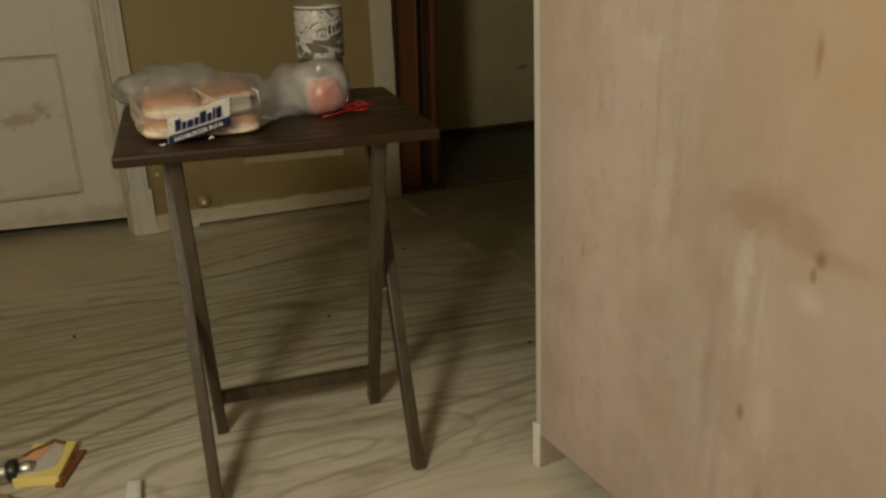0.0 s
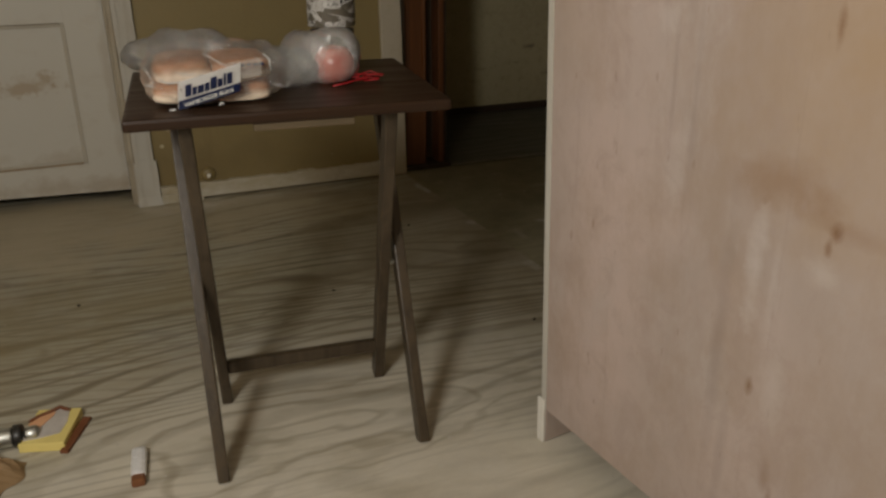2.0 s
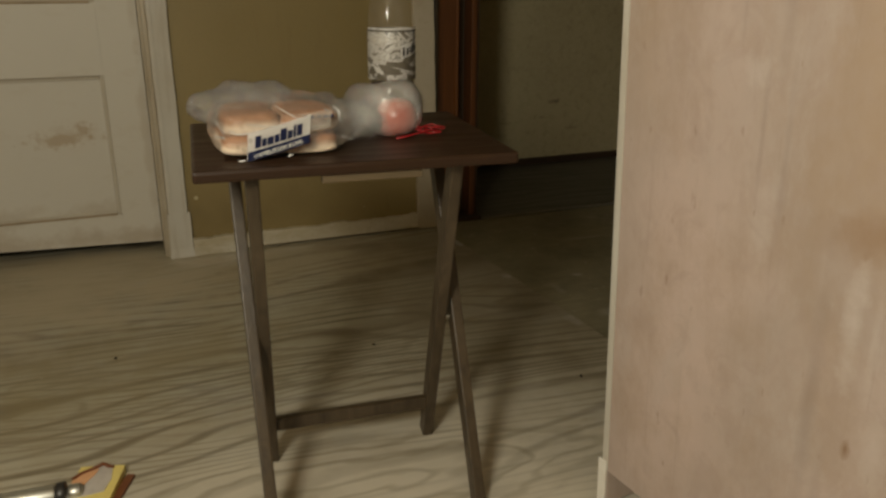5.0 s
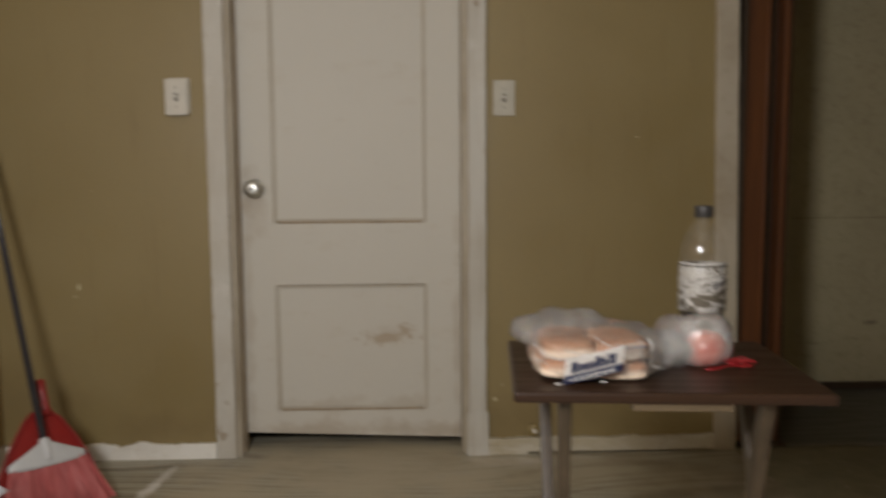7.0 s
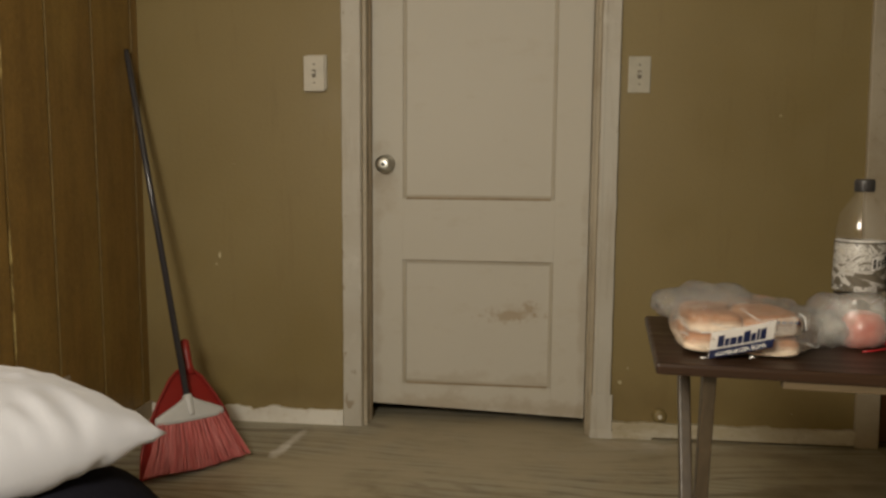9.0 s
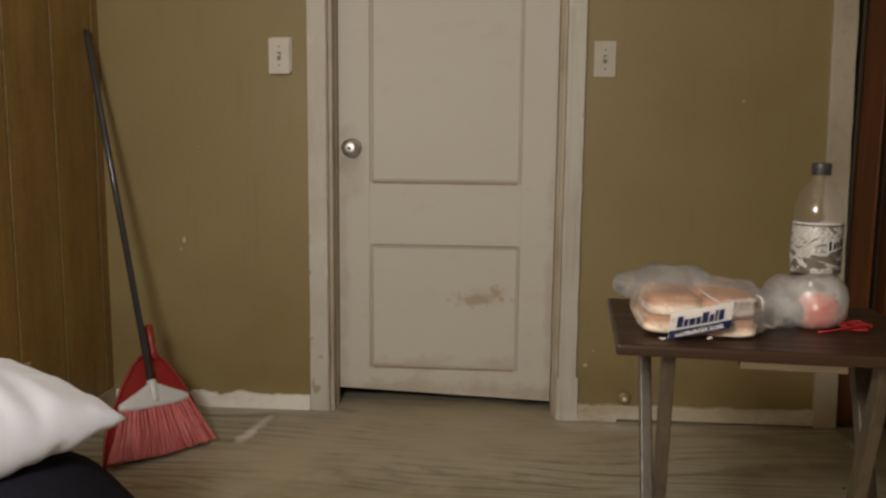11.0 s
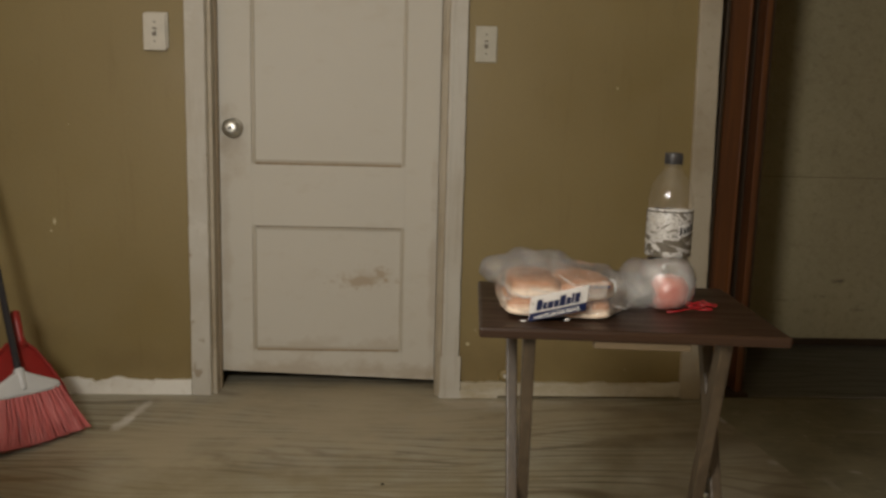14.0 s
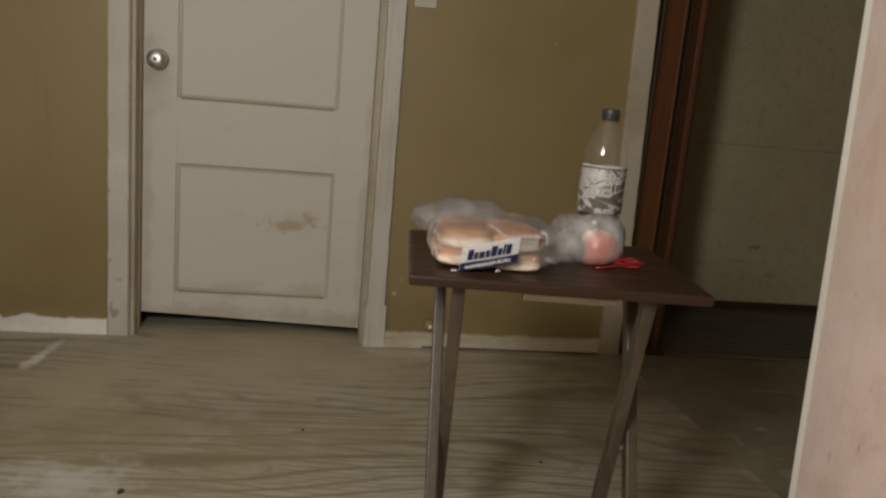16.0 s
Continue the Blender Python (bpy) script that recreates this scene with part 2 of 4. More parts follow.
def plywood_face():
    """Pale birch sheet with vertical figure, pinkish patches and brown knots; uneven light is tinted in."""
    m = Mat("birch_plywood")
    v = m.scaled(9, 9, 0.8)
    grain = m.ramp(m.noise(1.6, 7, 0.6, v, 0.8), 0.3, 0.7)
    c = m.mix(grain, (0.385, 0.312, 0.268), (0.425, 0.35, 0.31))
    streak = m.ramp(m.noise(1.0, 5, 0.6, m.scaled(5, 5, 0.5), 0.5), 0.55, 0.75)
    c = m.mix(m.math("MULTIPLY", streak, 0.22), c, (0.33, 0.248, 0.196))
    pale = m.ramp(m.noise(2.6, 5, 0.65, m.scaled(1.6, 1.6, 0.8)), 0.55, 0.75)
    c = m.mix(m.math("MULTIPLY", pale, 0.4), c, (0.46, 0.387, 0.352))
    # Pinkish patches, raised in tone for the stronger light on that side.
    c = spots(m, c, (0.54, 0.425, 0.38), ((-0.15, 0.42, 0.15, 0.5, 0.7), (-0.42, 0.26, 0.14, 0.20, 0.5)), (1, 2), 0.2, 1.2, 5.0, 0.8)
    # Brown zones, deepened where the upper sheet gets less light.
    c = spots(m, c, (0.37, 0.262, 0.165), ((-0.56, 0.86, 0.22, 0.27, 0.85), (-0.05, 0.85, 0.05, 0.2, 0.3)), (1, 2), 0.3, 1.2, 4.0, 0.8)
    c = spots(m, c, (0.275, 0.17, 0.10), ((-0.375, 0.615, 0.035, 0.03, 0.45), (-0.43, 0.632, 0.06, 0.034, 0.6), (-0.485, 0.612, 0.03, 0.022, 0.65), (-0.53, 0.60, 0.05, 0.012, 0.35)), (1, 2), 0.1, 1.2, 14.0, 0.9)
    c = spots(m, c, (0.20, 0.105, 0.05), ((-0.507, 0.596, 0.010, 0.013, 0.8), (-0.50, 0.575, 0.005, 0.012, 0.6), (-0.426, 0.362, 0.007, 0.015, 0.85), (-0.473, 0.805, 0.006, 0.030, 0.75), (-0.466, 0.25, 0.010, 0.030, 0.4), (-0.117, 0.471, 0.003, 0.012, 0.6), (-0.477, 0.22, 0.005, 0.02, 0.4)), (1, 2), 0.2, 1.1, 22.0, 0.7)
    mott = m.ramp(m.noise(7, 6, 0.7, m.scaled(1, 1, 0.6, 0, (2, 5, 1))), 0.45, 0.62)
    c = m.mix(m.math("MULTIPLY", mott, 0.45), c, (0.34, 0.25, 0.18))
    chalk = m.ramp(m.noise(5, 7, 0.72, m.scaled(1, 1, 0.5, 0, (8, 1, 3))), 0.54, 0.68)
    c = m.mix(m.math("MULTIPLY", chalk, 0.55), c, (0.475, 0.415, 0.385))
    c = spots(m, c, (0.30, 0.24, 0.205), ((-0.258, 0.72, 0.005, 0.10, 0.45), (-0.295, 0.69, 0.008, 0.13, 0.5), (-0.28, 0.95, 0.012, 0.2, 0.4), (-0.37, 0.40, 0.013, 0.17, 0.5), (-0.395, 0.22, 0.010, 0.12, 0.35), (-0.215, 0.86, 0.004, 0.06, 0.3)), (1, 2), grain=12.0, ragged=0.8)
    c = spots(m, c, (0.52, 0.455, 0.42), ((-0.412, 0.51, 0.016, 0.085, 0.7), (-0.44, 0.50, 0.008, 0.06, 0.4), (-0.50, 0.545, 0.03, 0.02, 0.5), (-0.24, 0.785, 0.022, 0.028, 0.6), (-0.27, 0.60, 0.02, 0.05, 0.35), (-0.46, 0.37, 0.02, 0.05, 0.4)), (1, 2), grain=16.0)
    smear = m.ramp(m.noise(16, 5, 0.7, m.scaled(1, 1, 0.7, 0, (4, 9, 2)), 1.0), 0.52, 0.64)
    c = m.mix(m.math("MULTIPLY", smear, 0.3), c, (0.36, 0.275, 0.235))
    fleck = m.ramp(m.noise(55, 2, 0.5, m.scaled(1, 1, 0.35)), 0.70, 0.75)
    c = m.mix(m.math("MULTIPLY", fleck, 0.4), c, (0.27, 0.19, 0.14))
    crack = m.ramp(m.noise(3.0, 4, 0.6, m.scaled(1, 26, 0.9, 0, (0, 3, 0)), 0.4), 0.63, 0.69)
    c = m.mix(m.math("MULTIPLY", crack, 0.14), c, (0.28, 0.21, 0.165))
    return m.finish(c, 0.55, bump=grain, height=0.0004, spec=0.3)


def door_paint():
    m = Mat("dirty_cream_door_paint")
    cloud = m.ramp(m.noise(2.6, 6, 0.65), 0.45, 0.75)
    c = m.mix(m.math("MULTIPLY", cloud, 0.12), (0.562, 0.54, 0.48), (0.465, 0.423, 0.34))
    low = m.ramp(m.noise(7, 6, 0.7, m.scaled(1, 1, 2)), 0.55, 0.72)
    c = m.mix(m.math("MULTIPLY", low, 0.16), c, (0.36, 0.27, 0.16))
    for x, z, rx, rz, k in ((-0.075, 0.395, 0.095, 0.026, 0.55), (-0.01, 0.42, 0.028, 0.026, 0.55), (-0.05, 0.405, 0.11, 0.04, 0.25)):
        g = m.node("ShaderNodeMapping", Vector=m.co, Location=(-x / rx, 0, -z / rz), Scale=(1 / rx, 0, 1 / rz)).outputs[0]
        d = m.node("ShaderNodeVectorMath", Vector=g)
        d.operation = "LENGTH"
        spot = m.math("ADD", d.outputs["Value"], m.ramp(m.noise(30, 5, 0.7), 0.3, 0.7, -0.6, 0.6))
        c = m.mix(m.math("MULTIPLY", m.ramp(spot, 0.4, 1.0, 1.0, 0.0), k), c, (0.35, 0.255, 0.155))
    c = spots(m, c, (0.33, 0.25, 0.16), ((-0.19, 0.08, 0.5, 0.035, 0.45), (-0.50, 0.86, 0.05, 0.12, 0.3), (-0.53, 0.5, 0.02, 0.5, 0.3), (0.165, 0.4, 0.015, 0.4, 0.3), (-0.3, 0.17, 0.15, 0.03, 0.3), (0.0, 0.17, 0.1, 0.03, 0.3)), (0, 2), grain=9.0, ragged=1.6)
    return m.finish(c, m.ramp(m.noise(30), 0.3, 0.7, 0.52, 0.6), bump=m.noise(40, 5), height=0.0006, spec=0.3)


def plastic_film(name, white, fac, relief=0.006, rough=0.16, shine=1.5):
    """Thin clear plastic: see-through, with a milky part and a sharp gloss; a shine below one is an even share of gloss."""
    m = Mat(name)
    crease = m.noise(26, 5, 0.7, m.scaled(1, 1, 1.3), 1.2)
    bump = m.node("ShaderNodeBump", Height=crease, Distance=relief, Strength=0.9).outputs[0]
    clear = m.node("ShaderNodeBsdfTransparent", Color=(0.97, 0.96, 0.94, 1)).outputs[0]
    milk = m.node("ShaderNodeBsdfDiffuse", Color=(*white, 1), Normal=bump).outputs[0]
    gloss = m.node("ShaderNodeBsdfGlossy", Color=(1, 1, 1, 1), Roughness=rough, Normal=bump).outputs[0]
    fres = m.node("ShaderNodeFresnel", IOR=max(shine, 1.0), Normal=bump).outputs[0]
    body = m.t.nodes.new("ShaderNodeMixShader")
    m.t.links.new(m.ramp(crease, 0.35, 0.75, fac * 0.75, fac * 1.4), body.inputs[0])
    m.t.links.new(clear, body.inputs[1])
    m.t.links.new(milk, body.inputs[2])
    top = m.t.nodes.new("ShaderNodeMixShader")
    if shine > 1:
        m.t.links.new(fres, top.inputs[0])
    else:
        top.inputs[0].default_value = shine
    m.t.links.new(body.outputs[0], top.inputs[1])
    m.t.links.new(gloss, top.inputs[2])
    m.t.links.new(top.outputs[0], m.t.nodes["Material Output"].inputs["Surface"])
    return m.m


def plain(name, color, rough=0.5, metal=0.0, vary=0.2, scale=30.0, bump=0.0004, spec=0.5):
    m = Mat(name)
    n = m.noise(scale, 5, 0.6)
    dark = tuple(v * 0.6 for v in color)
    c = m.mix(m.ramp(n, 0.4, 0.75, 0, vary), color, dark)
    return m.finish(c, m.ramp(n, 0.3, 0.7, max(rough - 0.07, 0.02), rough + 0.07), metal, n, bump, spec=spec)


def crumb_skin():
    m = Mat("bun_crust")
    n = m.noise(14, 5, 0.6)
    sep = m.node("ShaderNodeSeparateXYZ", Vector=m.co).outputs["Z"]
    top = m.ramp(m.math("ADD", sep, m.ramp(n, 0.3, 0.7, -0.004, 0.004)), 0.011, 0.021)
    c = m.mix(top, (0.84, 0.70, 0.54), (0.43, 0.20, 0.09))
    return m.finish(c, 0.5, bump=m.noise(160, 3), height=0.0005)


def swirl_label():
    m = Mat("bottle_label_print")
    v = m.scaled(1, 1, 1.5, 0.3)
    n = m.noise(17, 1.5, 0.45, v, 2.4)
    c = m.mix(m.ramp(n, 0.45, 0.49), (0.11, 0.095, 0.07), (0.44, 0.428, 0.40))
    c = m.mix(m.math("MULTIPLY", m.ramp(n, 0.60, 0.64), 0.6), c, (0.34, 0.31, 0.26))
    for level, width in ((0.40, 0.012), (0.47, 0.014), (0.53, 0.011), (0.58, 0.012), (0.63, 0.010)):
        line = m.ramp(m.math("ABSOLUTE", m.math("SUBTRACT", n, level), 0.0), 0.0, width, 1.0, 0.0)
        c = m.mix(m.math("MULTIPLY", line, 0.85), c, (0.05, 0.045, 0.04))
    c = m.mix(m.math("MULTIPLY", m.ramp(m.noise(70, 3, 0.6), 0.6, 0.66), 0.4), c, (0.12, 0.11, 0.10))
    return m.finish(c, 0.4)


def satin():
    m = Mat("white_satin")
    fold = m.noise(6, 4, 0.6, m.scaled(1.0, 2.6, 1), 0.8)
    crease = m.noise(5, 3, 0.55, m.scaled(11, 2.4, 2, 0.5), 0.6)
    both = m.math("ADD", fold, m.math("MULTIPLY", crease, 0.9))
    c = m.mix(m.ramp(m.noise(3), 0.4, 0.7, 0, 0.4), (0.47, 0.485, 0.53), (0.40, 0.41, 0.445))
    m.b.inputs["Sheen Weight"].default_value = 0.3
    return m.finish(c, 0.42, bump=both, height=0.008, strength=0.14)


WALL = wall_paint()
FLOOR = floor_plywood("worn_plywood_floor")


def side_floor():
    """Grimy dark boards with faint grain, scuffs and crumbs of plaster; part of the darkness is painted shade."""
    m = Mat("grimy_shaded_side_floor")
    fine = m.ramp(m.noise(5.0, 8, 0.7, m.scaled(1.2, 14, 1, 0.06)), 0.3, 0.7)
    c = m.mix(fine, (0.175, 0.156, 0.095), (0.25, 0.224, 0.148))
    c = m.mix(m.math("MULTIPLY", m.ramp(m.noise(3.5, 7, 0.7), 0.42, 0.66), 0.65), c, (0.10, 0.084, 0.048))
    c = m.mix(m.math("MULTIPLY", m.ramp(m.noise(6, 7, 0.75, m.scaled(1, 1, 1, 0, (4, 2, 0))), 0.56, 0.7), 0.35), c, (0.36, 0.33, 0.255))
    c = m.mix(m.math("MULTIPLY", m.ramp(m.noise(55, 2, 0.5), 0.71, 0.75), 0.6), c, (0.42, 0.40, 0.35))
    c = spots(m, c, (0.36, 0.34, 0.29), ((1.35, 2.6, 0.02, 0.014, 0.7), (1.3, 2.32, 0.05, 0.03, 0.35), (1.55, 2.9, 0.1, 0.012, 0.35), (1.24, 2.52, 0.012, 0.05, 0.3)), (0, 1), 0.45, 1.1, 30.0, 0.6)
    return m.finish(c, 0.68, bump=fine, height=0.0006)


SIDE_FLOOR = side_floor()
# Same plywood at 0.28 tone: the hall's shade is put into the colour.
HALL_FLOOR = floor_plywood("shaded_hall_floor", 0.28)
PLY = plywood_face()
DOOR = door_paint()


def trim_paint():
    m = Mat("dirty_cream_trim_paint")
    c = m.mix(m.ramp(m.noise(3, 6, 0.65), 0.42, 0.7, 0, 0.45), (0.53, 0.51, 0.455), (0.38, 0.33, 0.245))
    drip = m.ramp(m.noise(2.5, 6, 0.7, m.scaled(14, 14, 1.2)), 0.52, 0.72)
    c = m.mix(m.math("MULTIPLY", drip, 0.35), c, (0.29, 0.23, 0.15))
    chip = m.ramp(m.noise(20, 4, 0.6, m.scaled(1, 1, 0.7)), 0.64, 0.68)
    c = m.mix(m.math("MULTIPLY", chip, 0.7), c, (0.27, 0.20, 0.12))
    fresh = m.ramp(m.noise(9, 5, 0.65, m.scaled(1, 1, 1, 0, (5, 5, 5))), 0.6, 0.68)
    c = m.mix(m.math("MULTIPLY", fresh, 0.4), c, (0.66, 0.64, 0.59))
    return m.finish(c, m.ramp(m.noise(9), 0.3, 0.7, 0.42, 0.62), bump=m.noise(28, 6, 0.65), height=0.002)


TRIM = trim_paint()
MOULD = painted("grimy_moulding_paint", (0.47, 0.435, 0.36), (0.30, 0.24, 0.15), 0.5)
# Grimy jambs; on the hall casing this darker tone stands for weaker light.
JAMB = painted("grimy_dim_jamb_paint", (0.45, 0.40, 0.31), (0.24, 0.18, 0.10), 0.7)
BASE_WHITE = painted("chipped_white_paint", (0.78, 0.76, 0.70), (0.42, 0.34, 0.23), 0.7, grain=30)


def patchy_base():
    """Cream board paint, worn to tan along the top and smeared with white filler."""
    m = Mat("patchy_base_paint")
    c = m.mix(m.ramp(m.noise(5, 6, 0.7, m.scaled(1, 1, 2)), 0.4, 0.6), (0.44, 0.385, 0.27), (0.53, 0.49, 0.39))
    c = m.mix(m.math("MULTIPLY", m.ramp(m.noise(13, 6, 0.7, m.scaled(0.6, 1, 1.5, 0, (3, 1, 2))), 0.52, 0.66), 0.5), c, (0.66, 0.64, 0.57))
    c = m.mix(m.math("MULTIPLY", m.ramp(m.noise(45, 4, 0.7), 0.58, 0.68), 0.4), c, (0.30, 0.24, 0.14))
    return m.finish(c, 0.6, bump=m.noise(30, 6, 0.7), height=0.003)


BASE_TAN = patchy_base()


def hall_paint():
    m = Mat("grey_olive_hall_paint")
    c = m.mix(m.ramp(m.noise(2.2, 6, 0.65), 0.4, 0.72, 0, 0.5), (0.44, 0.385, 0.235), (0.30, 0.255, 0.15))
    c = m.mix(m.ramp(m.noise(30, 5, 0.7), 0.5, 0.7, 0, 0.45), c, (0.24, 0.20, 0.12))
    c = m.mix(m.ramp(m.noise(90, 3, 0.6), 0.5, 0.7, 0, 0.4), c, (0.50, 0.45, 0.30))
    c = spots(m, c, (0.12, 0.10, 0.07), ((1.99, 0.29, 0.035, 0.012, 0.7), (1.93, 0.22, 0.02, 0.006, 0.5), (2.1, 0.16, 0.05, 0.008, 0.4), (1.75, 0.2, 0.06, 0.006, 0.3)), (0, 2), grain=40.0)
    return m.finish(c, 0.6, bump=m.noise(60, 5, 0.6), height=0.0015)


HALL = hall_paint()
CEIL = painted("old_ceiling_paint", (0.6, 0.55, 0.45), (0.45, 0.39, 0.28), 0.4)


def panel_boards():
    m = Mat("mottled_brown_paneling")
    grain = m.ramp(m.noise(1.6, 8, 0.62, m.scaled(14, 14, 0.9), 0.6), 0.3, 0.7)
    c = m.mix(grain, (0.18, 0.10, 0.022), (0.275, 0.160, 0.037))
    blot = m.ramp(m.noise(9, 6, 0.7, m.scaled(1, 1, 0.45)), 0.42, 0.65)
    c = m.mix(m.math("MULTIPLY", blot, 0.45), c, (0.115, 0.064, 0.016))
    gold = m.ramp(m.noise(5, 5, 0.65, m.scaled(1, 1, 0.35, 0, (3, 3, 3))), 0.52, 0.7)
    c = m.mix(m.math("MULTIPLY", gold, 0.45), c, (0.30, 0.20, 0.05))
    c = m.mix(m.math("MULTIPLY", m.random(), 0.15), c, (0.12, 0.07, 0.02))
    fleck = m.ramp(m.noise(150, 3, 0.65, m.scaled(1, 1, 0.5)), 0.45, 0.7)
    c = m.mix(m.math("MULTIPLY", fleck, 0.4), c, (0.085, 0.05, 0.014))
    pale = m.ramp(m.noise(110, 2, 0.6, m.scaled(1, 1, 0.4, 0, (6, 2, 1))), 0.58, 0.72)
    c = m.mix(m.math("MULTIPLY", pale, 0.3), c, (0.30, 0.215, 0.07))
    return m.finish(c, m.ramp(blot, 0, 1, 0.38, 0.5), bump=grain, height=0.0006)


PANELING = panel_boards()
GROOVE = plain("paneling_groove", (0.045, 0.027, 0.013), 0.6)
EDGE = plain("groove_edge", (0.20, 0.132, 0.042), 0.5, vary=1.0, scale=18)


def worn_edge():
    """A board edge whose finish is rubbed to pale gold in short lengths."""
    m = Mat("worn_groove_edge")
    rub = m.ramp(m.noise(1.0, 5, 0.7, m.scaled(20, 20, 9)), 0.5, 0.62)
    return m.finish(m.mix(rub, (0.15, 0.092, 0.026), (0.40, 0.30, 0.11)), 0.4)


WORN_EDGE = worn_edge()
REDWOOD = wood("red_brown_varnish", (0.15, 0.057, 0.019), (0.07, 0.026, 0.01), (25, 25, 1.2), 0.35)
WALNUT = wood("dark_walnut_tray", (0.036, 0.0185, 0.0095), (0.026, 0.013, 0.007), (2.2, 22, 22), 0.4, spec=0.24)
LEGWOOD = wood("dark_stained_leg", (0.082, 0.06, 0.036), (0.036, 0.025, 0.014), (30, 30, 2.0), 0.4, spec=0.4)
CLEAT = wood("bare_wood_cleat", (0.125, 0.09, 0.048), (0.085, 0.06, 0.03), (3, 30, 30), 0.6)
SWITCH = plain("ivory_plastic", (0.58, 0.55, 0.475), 0.35, vary=0.3)
SWITCH_OLD = plain("yellowed_plastic", (0.48, 0.455, 0.375), 0.45, vary=0.3)
SLOT = plain("dark_slot", (0.16, 0.14, 0.11), 0.5)
CHROME = plain("worn_chrome", (0.60, 0.60, 0.56), 0.4, 1.0, vary=0.4)
SILVER = plain("silver_foil", (0.90, 0.90, 0.91), 0.22, 0.35, vary=0.45, scale=70, bump=0.004)
BLACK = plain("black_rubber", (0.02, 0.018, 0.016), 0.4)
COPPER = plain("brown_copper_end", (0.26, 0.11, 0.05), 0.35, 0.5)
BUN = crumb_skin()
FILM = plastic_film("bun_bag_film", (0.88, 0.86, 0.83), 0.13, 0.045, 0.05, 1.9)
HAZE = plastic_film("hazy_bag_film", (0.62, 0.62, 0.58), 0.13, 0.016, 0.1, 1.7)
FRUIT_FILM = plastic_film("milky_bag_film", (0.64, 0.64, 0.60), 0.29, 0.006, 0.14, 1.6)
GLINT_FILM = plastic_film("film_glint", (0.96, 0.95, 0.93), 0.38, 0.003, 0.12, 1.6)
FAINT_PRINT = plastic_film("faint_white_print", (0.85, 0.83, 0.80), 0.24, 0.003, 0.15, 1.5)
LABEL_WHITE = plain("label_white", (0.80, 0.79, 0.77), 0.35, vary=0.1)
NAVY = plain("label_navy", (0.012, 0.022, 0.085), 0.35, vary=0.1)
FRUIT = plain("red_fruit_skin", (0.44, 0.075, 0.04), 0.35, vary=0.12, scale=12)
RED_TIE = plain("red_plastic_tie", (0.34, 0.013, 0.017), 0.35)
PET = plastic_film("clear_bottle_plastic", (0.8, 0.79, 0.75), 0.03, 0.0006, 0.07, 0.045)
COLA = plain("dark_soda", (0.018, 0.008, 0.004), 0.15)
PRINT = swirl_label()
CAP = plain("dark_cap", (0.035, 0.033, 0.032), 0.4)
BRISTLE = wood("red_bristle", (0.62, 0.19, 0.175), (0.44, 0.085, 0.08), (90, 90, 3), 0.5, 0.001)
PAN_RED = plain("red_plastic", (0.25, 0.016, 0.012), 0.42)
FERRULE = plain("grey_plastic", (0.52, 0.525, 0.52), 0.4)
STICK = plain("black_broom_handle", (0.04, 0.038, 0.042), 0.18)
SATIN = satin()
NAVY_CLOTH = plain("dark_navy_blanket", (0.012, 0.012, 0.018), 0.95, vary=0.7, scale=140, bump=0.003, spec=0.08)
YELLOW = plain("yellow_card", (0.74, 0.61, 0.20), 0.5, vary=0.15)
CARD_BROWN = plain("brown_card_print", (0.16, 0.055, 0.02), 0.5)
FOIL_PAPER = plain("grey_liner_paper", (0.52, 0.48, 0.44), 0.4, vary=0.5, scale=40)
PEACH = plain("peach_print", (0.66, 0.36, 0.19), 0.5)
KRAFT = plain("crumpled_kraft_paper", (0.25, 0.16, 0.075), 0.7, vary=0.5, scale=18, bump=0.004)
PINK = plain("pink_lace_cloth", (0.72, 0.40, 0.50), 0.8, vary=0.6, scale=90, bump=0.004)
TISSUE = plain("white_tissue", (0.72, 0.70, 0.68), 0.8, vary=0.2)
SMEAR = plain("pale_floor_joint", (0.22, 0.20, 0.16), 0.8, vary=0.7, scale=25)
GRIME = plain("brown_ledge_grime", (0.33, 0.26, 0.175), 0.8, vary=0.6, scale=12)
RUBBLE = plain("dark_debris", (0.04, 0.03, 0.02), 0.8)


# ---- mesh helpers ----
def box(bm, lo, hi, bevel=0.0, m=None):
    lo, hi = Vector(lo), Vector(hi)
    made = bmesh.ops.create_cube(bm, size=1.0)["verts"]
    bmesh.ops.scale(bm, vec=hi - lo, verts=made)
    bmesh.ops.translate(bm, vec=(lo + hi) / 2, verts=made)
    if bevel:
        edges = list({e for v in made for e in v.link_edges})
        out = bmesh.ops.bevel(bm, geom=edges, offset=bevel, segments=2, affect="EDGES", profile=0.6)
        made = list({v for f in out["faces"] for v in f.verts} | {v for v in made if v.is_valid})
    if m is not None:
        bmesh.ops.transform(bm, matrix=m, verts=made)
    return made


def boxes(*pairs, bevel=0.0):
    bm = bmesh.new()
    for lo, hi in pairs:
        box(bm, lo, hi, bevel)
    return bm


def lathe(profile, seg=40, cap=True):
    """A turned body from (radius, height) pairs."""
    bm = bmesh.new()
    rings = [[bm.verts.new((r * math.cos(2 * math.pi * i / seg), r * math.sin(2 * math.pi * i / seg), z)) for i in range(seg)] for r, z in profile]
    for a, b in zip(rings, rings[1:]):
        for i in range(seg):
            bm.faces.new((a[i], a[(i + 1) % seg], b[(i + 1) % seg], b[i]))
    if cap:
        bm.faces.new(rings[0][::-1])
        bm.faces.new(rings[-1])
    return bm


